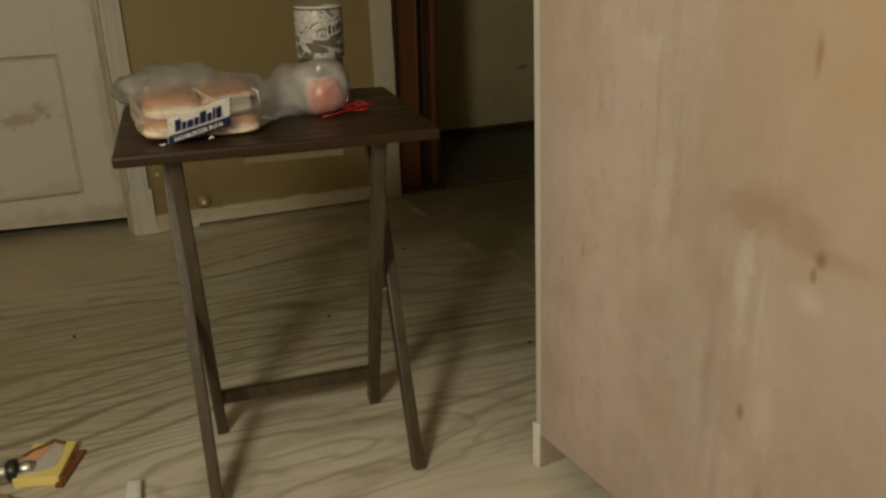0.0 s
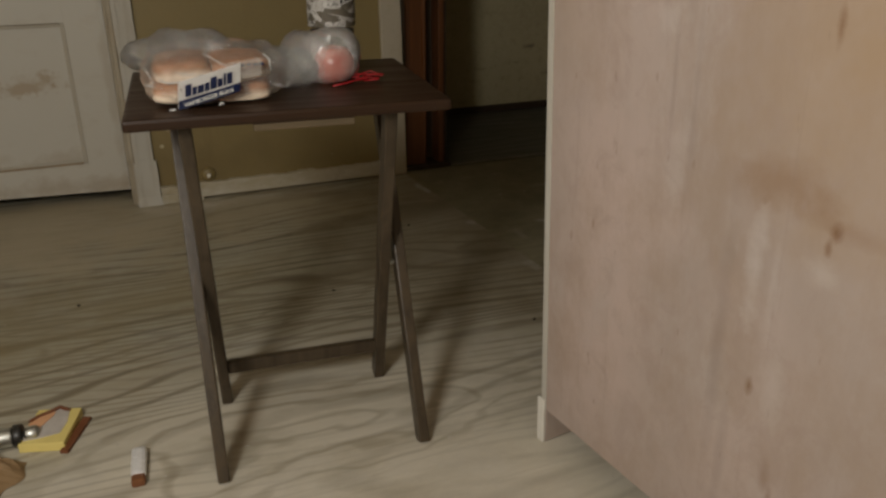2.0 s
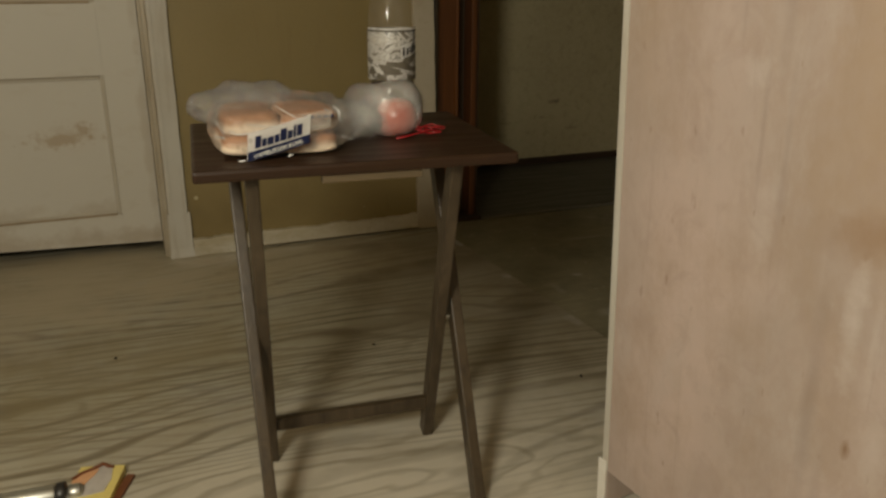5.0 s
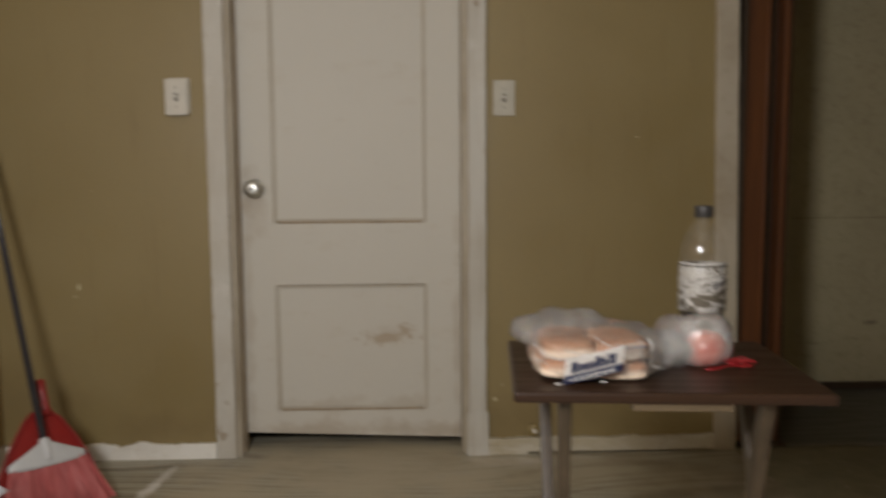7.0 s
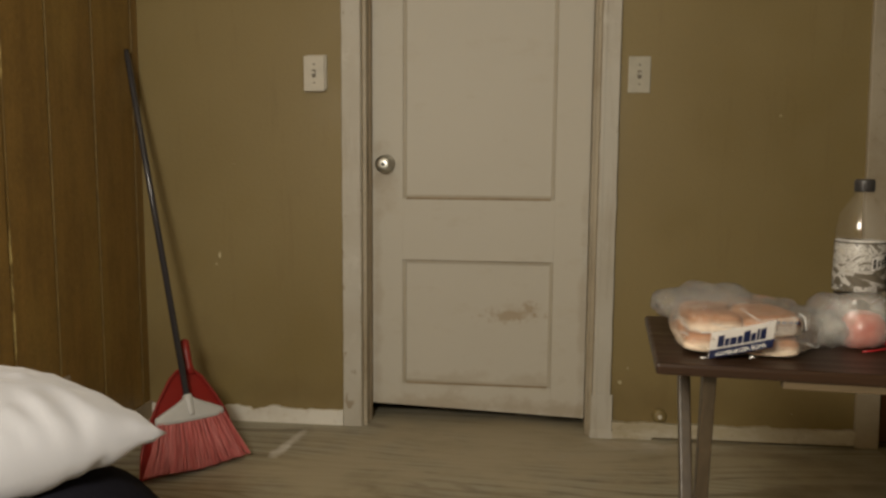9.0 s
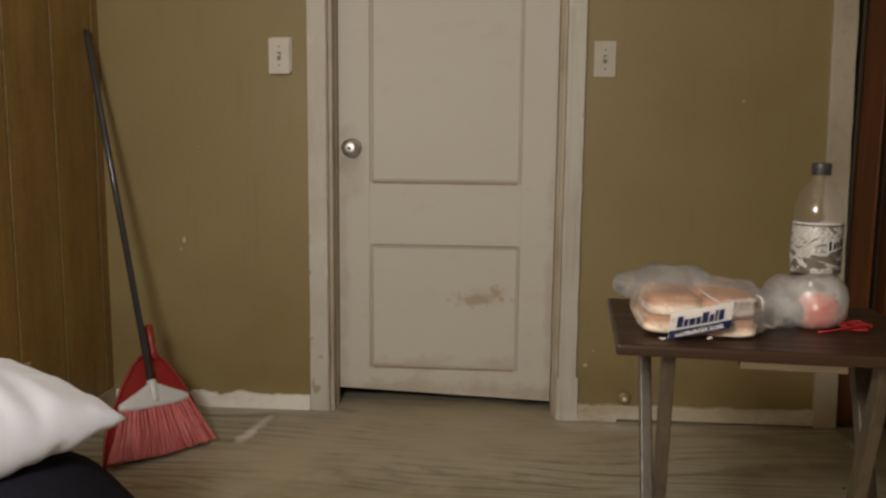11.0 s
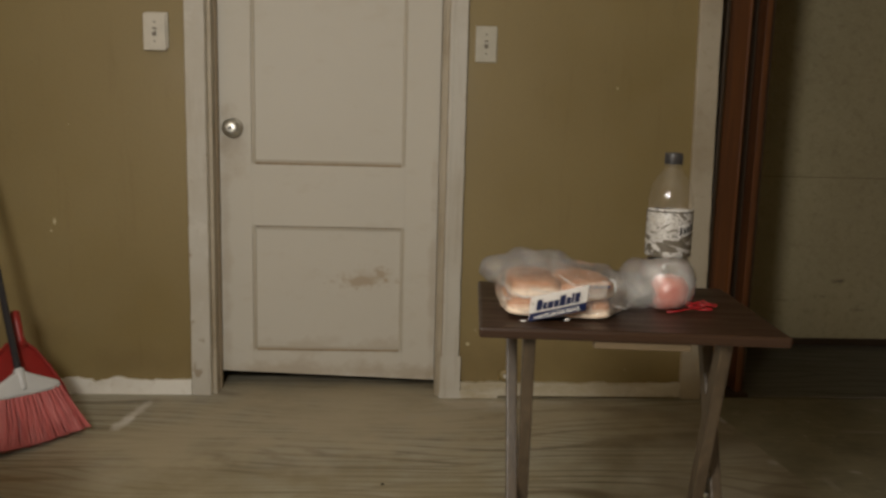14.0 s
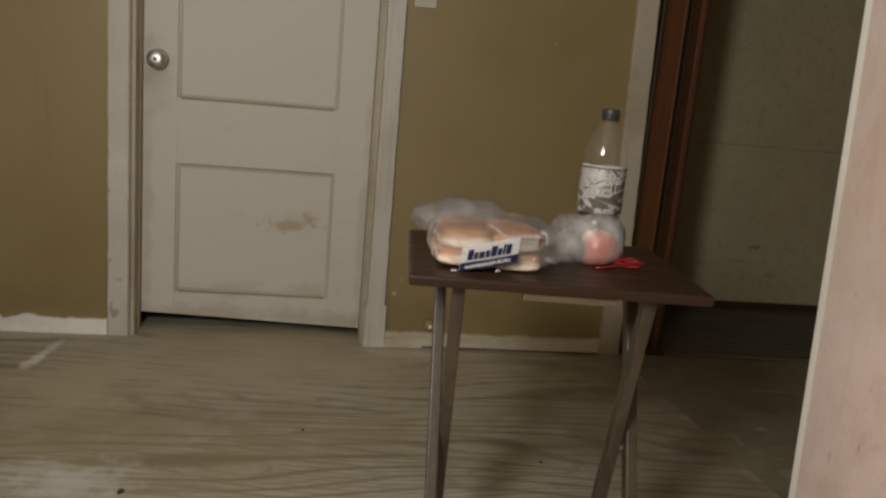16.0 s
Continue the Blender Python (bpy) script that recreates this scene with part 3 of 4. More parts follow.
def tube(points, radius, seg=12):
    """A round rod along points."""
    bm = bmesh.new()
    pts = [Vector(p) for p in points]
    rings = []
    for i, p in enumerate(pts):
        d = (pts[min(i + 1, len(pts) - 1)] - pts[max(i - 1, 0)]).normalized()
        q = d.to_track_quat("Z", "Y")
        r = radius[i] if isinstance(radius, (list, tuple)) else radius
        rings.append([bm.verts.new(p + q @ Vector((r * math.cos(2 * math.pi * k / seg), r * math.sin(2 * math.pi * k / seg), 0))) for k in range(seg)])
    for a, b in zip(rings, rings[1:]):
        for k in range(seg):
            bm.faces.new((a[k], a[(k + 1) % seg], b[(k + 1) % seg], b[k]))
    bm.faces.new(rings[0][::-1])
    bm.faces.new(rings[-1])
    return bm


def blob(size, power=2.5, amp=0.0, freq=20.0, seg=64, ring=40, flat=True, seed=0.0):
    """A soft closed body, squared by power, with creases."""
    bm = bmesh.new()
    bmesh.ops.create_uvsphere(bm, u_segments=seg, v_segments=ring, radius=1.0)
    for v in bm.verts:
        c = v.co.copy()
        k = (abs(c.x) ** power + abs(c.y) ** power + abs(c.z) ** power) ** (1 / power)
        c = c / k
        p = Vector((c.x * size[0], c.y * size[1], c.z * size[2]))
        if amp:
            q = p * freq + Vector((seed, seed * 2, 0))
            p += v.normal * (noise.noise(q) + 0.6 * (0.5 - abs(noise.noise(q * 2.3)))) * amp
        if flat:
            p.z = max(p.z, -size[2])
        v.co = p
    return bm


def part(name, bm, material, parent=None, label="", smooth=False, m=None):
    """Links a bmesh as one mesh object under a thing, a part or the setting."""
    bmesh.ops.recalc_face_normals(bm, faces=bm.faces)
    data = bpy.data.meshes.new(name)
    bm.to_mesh(data)
    bm.free()
    data.materials.append(material)
    if smooth:
        data.polygons.foreach_set("use_smooth", [True] * len(data.polygons))
    ob = new(name, data)
    if m is not None:
        ob.matrix_basis = m
    ob.parent = parent
    if label:
        ob["label"] = label
    return ob


def thing(name, m, label, category, group="", kind=""):
    ob = new(name)
    ob.empty_display_size = 0.05
    ob.matrix_basis = m
    return tagged(ob, label, category, group, kind)


def setting(name, bm, material, label, category):
    return tagged(part(name, bm, material), label, category, kind="structure")


# ---- the room ----
WX, NY, HX, HY, TOP = -1.355, 3.2, 1.115, 3.93, 2.4   # left wall, back wall, opening, far hall wall, ceiling
EX, SY = 2.4, -1.3                                    # right wall, wall behind
OPEN_R = 2.05
setting("floor_hall", boxes(((WX - 0.1, NY + 0.016, -0.12), (EX + 0.1, HY + 0.1, -0.001))), HALL_FLOOR, "dirty hall floor, darkened for the hall's shade", "floor")


def floor_slab(outline, top, low=-0.12):
    """A flat slab of a given outline."""
    bm = bmesh.new()
    a = [bm.verts.new((x, y, low)) for x, y in outline]
    b = [bm.verts.new((x, y, top)) for x, y in outline]
    bm.faces.new(a[::-1])
    bm.faces.new(b)
    for i in range(len(outline)):
        j = (i + 1) % len(outline)
        bm.faces.new((a[i], a[j], b[j], b[i]))
    return bm


def sheet_edge(y):
    """Where the bare plywood ends: x of its slanting, slightly ragged edge."""
    return 1.125 + 0.074 * (3.03 - y) + 0.004 * noise.noise(Vector((y * 9, 1, 0))) + 0.002 * noise.noise(Vector((y * 31, 2, 0)))


EDGE_Y = [SY - 0.1 + i * (NY + 0.016 - SY + 0.1) / 90 for i in range(91)]
setting("floor_side", floor_slab([(sheet_edge(y) + 0.003, y) for y in EDGE_Y] + [(EX + 0.1, NY + 0.016), (EX + 0.1, SY - 0.1)], -0.004), SIDE_FLOOR, "dark grimy floor beyond the edge of the plywood, colour deepened for shade", "floor")
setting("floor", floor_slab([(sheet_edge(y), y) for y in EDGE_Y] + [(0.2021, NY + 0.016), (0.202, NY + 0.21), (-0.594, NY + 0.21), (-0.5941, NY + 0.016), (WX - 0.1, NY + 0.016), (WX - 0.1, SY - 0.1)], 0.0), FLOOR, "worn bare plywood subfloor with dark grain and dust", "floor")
setting("ceiling", boxes(((WX - 0.1, SY - 0.1, TOP), (EX + 0.1, HY + 0.1, TOP + 0.1))), CEIL, "old off-white painted ceiling", "ceiling")
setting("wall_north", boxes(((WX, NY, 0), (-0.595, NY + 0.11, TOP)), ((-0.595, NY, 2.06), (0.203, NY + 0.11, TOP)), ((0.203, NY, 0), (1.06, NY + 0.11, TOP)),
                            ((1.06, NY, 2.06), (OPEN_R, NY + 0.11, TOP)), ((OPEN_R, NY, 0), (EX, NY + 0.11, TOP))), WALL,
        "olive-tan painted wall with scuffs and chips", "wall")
wall_west = setting("wall_west", boxes(((WX - 0.1, SY, 0), (WX - 0.014, HY, TOP))), GROOVE, "dark brown wood-panelled wall with vertical grooves", "wall")
setting("wall_south", boxes(((WX - 0.1, SY - 0.1, 0), (EX + 0.1, SY, TOP))), WALL, "olive-tan painted wall", "wall")
setting("wall_east", boxes(((EX, SY, 0), (EX + 0.1, HY, TOP))), WALL, "olive-tan painted wall", "wall")
setting("wall_hall", boxes(((WX - 0.1, HY, 0), (EX + 0.1, HY + 0.1, TOP))), HALL, "dim grey-olive hall wall with scuffs and a seam", "wall")
seam = bmesh.new()
box(seam, (1.3, HY - 0.0008, 0.7445), (EX, HY + 0.001, 0.746))
setting("trim_hall_seam", seam, GROOVE, "thin horizontal seam in the hall wall", "trim")

# boards of the wall panelling
grooves = [3.206, 3.15, 2.904, 2.666, 2.467, 2.25, 2.05, 1.80, 1.60, 1.36, 1.15, 0.95, 0.72, 0.5, 0.26, 0.06, -0.18, -0.4, -0.62, -0.86, -1.08, -1.3]
for a, b in zip(grooves, grooves[1:]):
    bm = bmesh.new()
    box(bm, (WX - 0.014, b + 0.004, 0.0), (WX, a - 0.004, TOP - 0.002), 0.0025)
    part("panel_board", bm, PANELING, wall_west)
    bm = bmesh.new()
    box(bm, (WX - 0.006, b + 0.0035, 0.05), (WX + 0.0012, b + 0.0075, TOP - 0.004), 0.0008)
    part("groove_edge", bm, WORN_EDGE if b == 2.467 else EDGE, wall_west)


def ragged(x0, x1, y0, y1, top, rise, step=0.012, seed=1, drop=0.0):
    """A low strip whose top edge is broken."""
    rnd = random.Random(seed)
    bm = bmesh.new()
    n = max(2, int((x1 - x0) / step))
    prev = None
    for i in range(n + 1):
        x = x0 + (x1 - x0) * i / n
        z = top + rise * (noise.noise(Vector((x * 14, seed, 0))) + 0.5 * noise.noise(Vector((x * 45, seed, 3)))) + rnd.uniform(-0.002, 0.002)
        z = max(z, 0.012)
        row = [bm.verts.new(p) for p in ((x, y0, drop), (x, y0, z), (x, y1, z), (x, y1, drop))]
        if prev:
            for k in range(4):
                bm.faces.new((prev[k], prev[(k + 1) % 4], row[(k + 1) % 4], row[k]))
        else:
            bm.faces.new(row)
        prev = row
    bm.faces.new(prev[::-1])
    return bm


setting("baseboard_1", ragged(WX + 0.01, -0.648, NY - 0.012, NY, 0.052, 0.018, seed=4), BASE_WHITE, "broken low white baseboard with peeling paint", "baseboard")
setting("baseboard_4", boxes(((WX + 0.001, 2.86, 0.0), (WX + 0.012, NY - 0.0005, 0.058)), bevel=0.002), GRIME, "short worn tan baseboard in the corner", "baseboard")
setting("baseboard_2", ragged(0.27, 1.042, NY - 0.016, NY, 0.055, 0.006, seed=9, drop=0.008), BASE_TAN, "low tan baseboard with white chipped patches", "baseboard")
setting("trim_1", ragged(0.27, 0.40, NY - 0.020, NY - 0.0165, 0.03, 0.008, seed=12), BASE_TAN, "crumbling filler along the low baseboard", "trim")
setting("baseboard_3", boxes(((1.1, HY - 0.012, 0), (EX, HY, 0.03)), bevel=0.002), GROOVE, "dark hall baseboard", "baseboard")

def ragged_foot(x0, x1, height):
    """A thin layer of old paint and filler round a casing's foot, with a broken top edge."""
    bm = bmesh.new()
    rows = []
    for i in range(9):
        x = x0 + (x1 - x0) * i / 8
        top = height + 0.03 * noise.noise(Vector((x * 60, 3, 1)))
        flare = 0.004 * abs(i - 4) / 4
        rows.append([bm.verts.new(p) for p in ((x + flare * (1 if i > 4 else -1), NY - 0.026, 0.0), (x, NY - 0.0215, 0.03), (x, NY - 0.0205, top), (x, NY - 0.0183, top), (x, NY - 0.0183, 0.0))])
    for a, b in zip(rows, rows[1:]):
        for k in range(5):
            bm.faces.new((a[k], a[(k + 1) % 5], b[(k + 1) % 5], b[k]))
    bm.faces.new(rows[0])
    bm.faces.new(rows[-1][::-1])
    return bm


# door casings and jambs
for k, (x0, x1, y0, z1) in enumerate(((-0.645, -0.581, NY - 0.018, 2.12), (0.203, 0.262, NY - 0.018, 2.12), (1.043, 1.117, NY - 0.018, 2.06))):
    bm = bmesh.new()
    for v in box(bm, (x0, y0, 0), (x1, NY + 0.0, z1), 0.004):
        v.co.x -= 0.02 * v.co.z * (k == 2)
    for i in range(1, 70):
        bmesh.ops.bisect_plane(bm, geom=bm.verts[:] + bm.edges[:] + bm.faces[:], plane_co=(0, 0, i * 0.03), plane_no=(0, 0, 1))
    for v in bm.verts:
        q = Vector((k * 7 + (v.co.x > (x0 + x1) / 2) * 3, v.co.y, v.co.z * 11))
        v.co.x += 0.0016 * noise.noise(q) + 0.0012 * noise.noise(q * 3.1)
        v.co.y += 0.0012 * noise.noise(q * 1.7 + Vector((5, 0, 0))) * (v.co.y < NY - 0.01)
    # The hall casing takes the darker paint, its weaker light put into colour.
    setting("casing_%d" % (k + 1), bm, JAMB if k == 2 else TRIM, "cream painted door casing with grime and chips", "door casing")
bm = bmesh.new()
box(bm, (0.2105, NY - 0.021, 0.0), (0.217, NY - 0.0175, 2.1), 0.001)
setting("trim_2", bm, TRIM, "cream bead on the door casing", "trim")
setting("casing_4", boxes(((-0.645, NY - 0.018, 2.12), (0.266, NY, 2.19)), bevel=0.004), TRIM, "cream painted head casing", "door casing")
setting("jamb_1", boxes(((-0.594, NY - 0.008, 0), (-0.5785, NY + 0.11, 2.045)), ((-0.5783, NY + 0.002, 0), (-0.5655, NY + 0.07, 2.045)), bevel=0.003), JAMB, "cream painted door jamb with a worn stop bead", "door jamb")
# Strip added to fill the gap, so that it reads brown instead of black.
setting("trim_3", boxes(((-0.5653, NY + 0.055, 0.0), (-0.5605, NY + 0.078, 2.045))), GRIME, "brown filler strip in the gap beside the door", "trim")
setting("jamb_2", boxes(((0.189, NY - 0.004, 0), (0.2018, NY + 0.11, 2.045)), ((0.1815, NY + 0.004, 0), (0.1888, NY + 0.078, 2.045)), bevel=0.002), JAMB, "cream painted door jamb with a stop", "door jamb")
setting("trim_4", boxes(((0.2019, NY - 0.010, 0.0), (0.2031, NY + 0.01, 2.045))), GRIME, "thin brown strip beside the casing", "trim")
setting("jamb_3", boxes(((-0.594, NY - 0.004, 2.0455), (0.2018, NY + 0.11, 2.06))), JAMB, "cream painted head jamb", "door jamb")
setting("threshold_1", boxes(((-0.577, NY - 0.006, 0.0), (-0.563, NY + 0.08, 0.012)), bevel=0.002), JAMB, "worn strip at the foot of the door jamb", "threshold")
setting("plinth_1", ragged_foot(0.199, 0.268, 0.15), TRIM, "chipped white foot of the door casing", "plinth")

# the closed door
DY = NY + 0.022
door = tagged(new("door_1"), "dirty cream two-panel door, closed, with brown stain", "door", kind="structure")
SET = 1.0232                                           # the door stands deeper in its frame
door.matrix_basis = Matrix(((SET, 0, 0, 0.06 * (1 - SET)), (0, 1, 0, 0.063), (0, 0, SET, 0.93 * (1 - SET)), (0, 0, 0, 1)))
XL, XR, S0, S1 = -0.548, 0.178, -0.443, 0.066


def low(x):
    return 0.077 + (x - XL) / (XR - XL) * (0.050 - 0.077)


def slab(x0, x1, z0, z1, y0, y1, cut=False, bevel=0.003):
    bm = bmesh.new()
    for v in box(bm, (x0, y0, z0), (x1, y1, z1), bevel):
        if cut and v.co.z < z0 + 0.02:
            v.co.z += low(v.co.x) - z0
    return bm


part("stile", slab(XL, S0, 0.06, 2.04, DY, DY + 0.035, True, 0.0008), DOOR, door)
part("stile", slab(S1, XR, 0.06, 2.04, DY, DY + 0.035, True, 0.0008), DOOR, door)
part("rail", slab(S0, S1, 0.06, 0.152, DY, DY + 0.035, True, 0.0008), DOOR, door)
part("rail", slab(S0, S1, 0.582, 0.79, DY, DY + 0.035, False, 0.0008), DOOR, door)
part("rail", slab(S0, S1, 1.90, 2.04, DY, DY + 0.035, False, 0.0008), DOOR, door)
for z0, z1 in ((0.152, 0.582), (0.79, 1.90)):
    part("door_panel", slab(S0, S1, z0, z1, DY + 0.008, DY + 0.024), DOOR, door)
    for lo, hi in (((S0, z0), (S0 + 0.012, z1)), ((S1 - 0.012, z0), (S1, z1)), ((S0 + 0.0122, z0), (S1 - 0.0122, z0 + 0.012)), ((S0 + 0.0122, z1 - 0.012), (S1 - 0.0122, z1))):
        part("moulding", slab(lo[0], hi[0], lo[1], hi[1], DY + 0.003, DY + 0.0085, bevel=0.0028), MOULD, door)
for z0, hgt in ((0.787, 0.007), (0.1495, 0.006), (0.579, 0.0015)):
    part("grime_line", slab(S0 + 0.013, S1 - 0.013, z0, z0 + hgt, DY - 0.0012, DY + 0.009, bevel=0.0008), GRIME, door, "brown grime on the ledge")
knob = part("door_knob", lathe([(0.012, 0), (0.012, 0.024), (0.022, 0.03), (0.0285, 0.04), (0.0285, 0.05), (0.022, 0.058), (0.01, 0.060)], 32), CHROME, door,
            "round worn chrome door knob", True, pose(-0.5, DY, 0.905, 90))
part("rose", lathe([(0.031, 0), (0.031, 0.003), (0.026, 0.007), (0.013, 0.008)], 32), CHROME, knob, smooth=True)
part("keyhole", lathe([(0.006, 0.0602), (0.006, 0.0625), (0.003, 0.063)], 16), BLACK, knob)


# switches and the round cap low on the wall
def light_switch(x, z, depth, mat):
    sw = thing("light_switch", pose(x, NY, z), "ivory plastic light switch on the olive wall", "light switch", "wall switches")
    bm = bmesh.new()
    if depth > 0.01:
        box(bm, (-0.028, -0.011, -0.050), (0.039, 0, 0.062), 0.003)
        part("backplate", bm, mat, sw, "older plate behind, set askew")
        bm = bmesh.new()
        box(bm, (-0.024, -depth + 0.0065, -0.045), (0.024, -0.0112, 0.045))
        # Dark colour stands for the shadow gap behind the plate.
        part("box", bm, SLOT, sw, "switch box, dark for the shadow gap behind the plate")
        bm = bmesh.new()
        box(bm, (-0.035, -depth, -0.0575), (0.035, -depth + 0.006, 0.0575), 0.0025)
    else:
        box(bm, (-0.035, -depth, -0.0575), (0.035, 0, 0.0575), 0.003)
    part("plate", bm, mat, sw)
    bm = bmesh.new()
    box(bm, (-0.006, -depth - 0.001, -0.013), (0.006, -depth + 0.002, 0.013))
    part("slot", bm, SLOT, sw)
    bm = bmesh.new()
    box(bm, (-0.004, -depth - 0.009, -0.001), (0.004, -depth, 0.007), 0.001)
    part("toggle", bm, SWITCH, sw)
    for dz in (-0.03, 0.03):
        part("screw", lathe([(0.003, 0), (0.003, 0.001), (0.002, 0.0015)], 12), SLOT, sw, m=pose(0, -depth, dz, 90))
    return sw


light_switch(-0.735, 1.201, 0.024, SWITCH)
light_switch(0.322, 1.195, 0.007, SWITCH_OLD)
outlet = thing("wall_outlet", pose(WX, 2.668, 0.228, 0, 0, 90), "yellowed outlet plate on the brown panelling", "wall outlet")
bm = bmesh.new()
box(bm, (-0.035, -0.008, -0.0575), (0.035, 0, 0.0575), 0.003)
part("plate", bm, GRIME, outlet)
for dz in (-0.02, 0.02):
    bm = bmesh.new()
    box(bm, (-0.016, -0.0105, dz - 0.014), (0.016, -0.0075, dz + 0.014), 0.0012)
    socket = part("receptacle", bm, SWITCH, outlet)
    for dx in (-0.006, 0.006):
        bm = bmesh.new()
        box(bm, (dx - 0.001, -0.0111, dz - 0.004), (dx + 0.001, -0.0095, dz + 0.005))
        part("slot", bm, SLOT, socket)
cap = thing("cable_cap", pose(0.425, NY, 0.078), "small round cap painted olive like the wall", "wall cap")
part("disc", lathe([(0.024, 0), (0.024, 0.004), (0.018, 0.012), (0.008, 0.014)], 28), WALL, cap, smooth=True, m=pose(0, 0, 0, 90))
part("stub", lathe([(0.007, 0.013), (0.007, 0.02), (0.004, 0.021)], 16), BASE_WHITE, cap, smooth=True, m=pose(0, 0, 0, 90))

# folded brown door in the opening to the hall
fold = thing("folding_door", pose(1.115, NY + 0.012, 0), "red-brown varnished folding door, folded open in the hall opening", "folding door")
# GROOVE pieces are dark strips standing for the shaded gaps around the leaves.
for x0, x1, y0, y1, n, mat in ((0.014, 0.094, 0.020, 0.034, "leaf", REDWOOD), (0.088, 0.0955, 0.016, 0.0195, "edge_bead", REDWOOD), (0.0, 0.012, -0.004, 0.10, "hinge_post", GROOVE), (0.146, 0.166, 0.022, 0.10, "leaf", REDWOOD),
                             (0.096, 0.145, 0.085, 0.098, "leaf", GROOVE), (0.168, 0.184, 0.040, 0.112, "end_strip", GROOVE)):
    bm = bmesh.new()
    box(bm, (x0, y0, 0.0125), (x1, y1, 2.045), 0.0025)
    part(n, bm, mat, fold)
bm = bmesh.new()
box(bm, (0.004, 0.0, 0.0), (0.186, 0.1, 0.0125))
part("bottom_strip", bm, GROOVE, fold)
setting("threshold_2", boxes(((1.31, NY + 0.01, 0.0), (OPEN_R, NY + 0.022, 0.004)), bevel=0.001), SMEAR, "pale joint in the floor at the opening", "threshold")

# plywood partition at the side of the view, leaning slightly
part_m = pose(0.816, 1.604, 0.0) @ pose(0, 0, 0, 0, -2.3, 7.3)
wall_p = tagged(new("partition"), "pale birch plywood partition on low wooden blocks", "partition", kind="structure")
wall_p.matrix_basis = part_m
bm = bmesh.new()
box(bm, (0, -1.22, 0.072), (0.012, 0.0, 2.36), 0.001)
part("plywood_sheet", bm, PLY, wall_p)
bm = bmesh.new()
box(bm, (-0.0022, -0.011, 0.074), (-0.0002, 0.0015, 2.36), 0.0008)
part("edge_strip", bm, TRIM, wall_p, "chipped pale edge strip")
for y in (-0.045, -0.62, -1.2):
    bm = bmesh.new()
    box(bm, (0.0125, y, 0.07), (0.075, y + 0.04, 2.35), 0.002)
    part("stud", bm, CLEAT, wall_p)
bm = bmesh.new()
box(bm, (0.0, -0.010, 0.001), (0.09, 0.010, 0.0715), 0.002)
part("foot_block", bm, PLY, wall_p, "pale wooden foot block")
bm = bmesh.new()
box(bm, (-0.005, -0.009, 0.0), (-0.0005, 0.010, 0.092), 0.002)
part("foot_strip", bm, BASE_WHITE, wall_p, "chipped white strip at the foot")

# ---- the tray table ----
TZ = 0.632
table = thing("tray_table", pose(0.182, 1.716, 0, 0, 0, -4.9), "dark brown wooden folding tray table with crossed legs", "tray table")
TW, TD = 0.482, 0.372
bm = bmesh.new()
box(bm, (0, 0, TZ - 0.018), (TW, TD, TZ), 0.005)
part("tray_top", bm, WALNUT, table)


def strut(a, b, w, d):
    """A square bar from a to b, w across x and d across its depth."""
    a, b = Vector(a), Vector(b)
    bm = bmesh.new()
    ln = (b - a).length
    z = (b - a).normalized()
    x = Vector((1, 0, 0))
    x = (x - z * x.dot(z)).normalized()
    y = z.cross(x)
    m = Matrix((x, y, z)).transposed().to_4x4()
    m.translation = a
    box(bm, (-w / 2, -d / 2, 0), (w / 2, d / 2, ln), 0.003, m)
    return bm


inv = table.matrix_basis.inverted()


def loc(x, y, z):
    return inv @ Vector((x, y, z))


# front-foot pair leans back, rear-foot pair leans forward
fl, fr, bl, br = loc(0.255, 1.705, 0.0), loc(0.611, 1.684, 0.0), loc(0.297, 1.955, 0.0), loc(0.605, 1.936, 0.0)
UL = TZ - 0.02
for a, top in ((fl, (0.064, 0.285, UL)), (fr, (0.425, 0.285, UL))):
    part("leg", strut(a, top, 0.020, 0.032), LEGWOOD, table)
for a, top in ((bl, (0.082, 0.05, UL)), (br, (0.395, 0.05, UL))):
    part("leg", strut(a, top, 0.020, 0.032), LEGWOOD, table)
s0, s1 = bl.lerp(Vector((0.082, 0.05, UL)), 0.145), br.lerp(Vector((0.395, 0.05, UL)), 0.145)
bm = bmesh.new()
box(bm, (s0.x, -0.008, -0.0125), (s1.x, 0.008, 0.0125), 0.003, Matrix.Translation((0, (s0.y + s1.y) / 2, (s0.z + s1.z) / 2)))
part("stretcher", bm, LEGWOOD, table)
for y0 in (0.006, 0.27):
    bm = bmesh.new()
    box(bm, (0.18, y0, UL - 0.010), (0.33, y0 + 0.02, UL + 0.002), 0.002)
    part("cleat", bm, CLEAT, table, "bare wood cleat under the tray")
for x0, x1 in ((0.064, 0.088), (0.390, 0.428)):
    part("pivot_bolt", tube([(x0, 0.152, 0.30), (x1 + 0.012, 0.152, 0.30)], 0.005), CHROME, table, smooth=True)

# ---- pack of buns ----
pack_m = pose(0.2356, 1.764, TZ, 0, 0, -4)
pack = thing("bun_pack", pack_m, "clear plastic bag of hamburger buns with blue and white label", "bun pack")


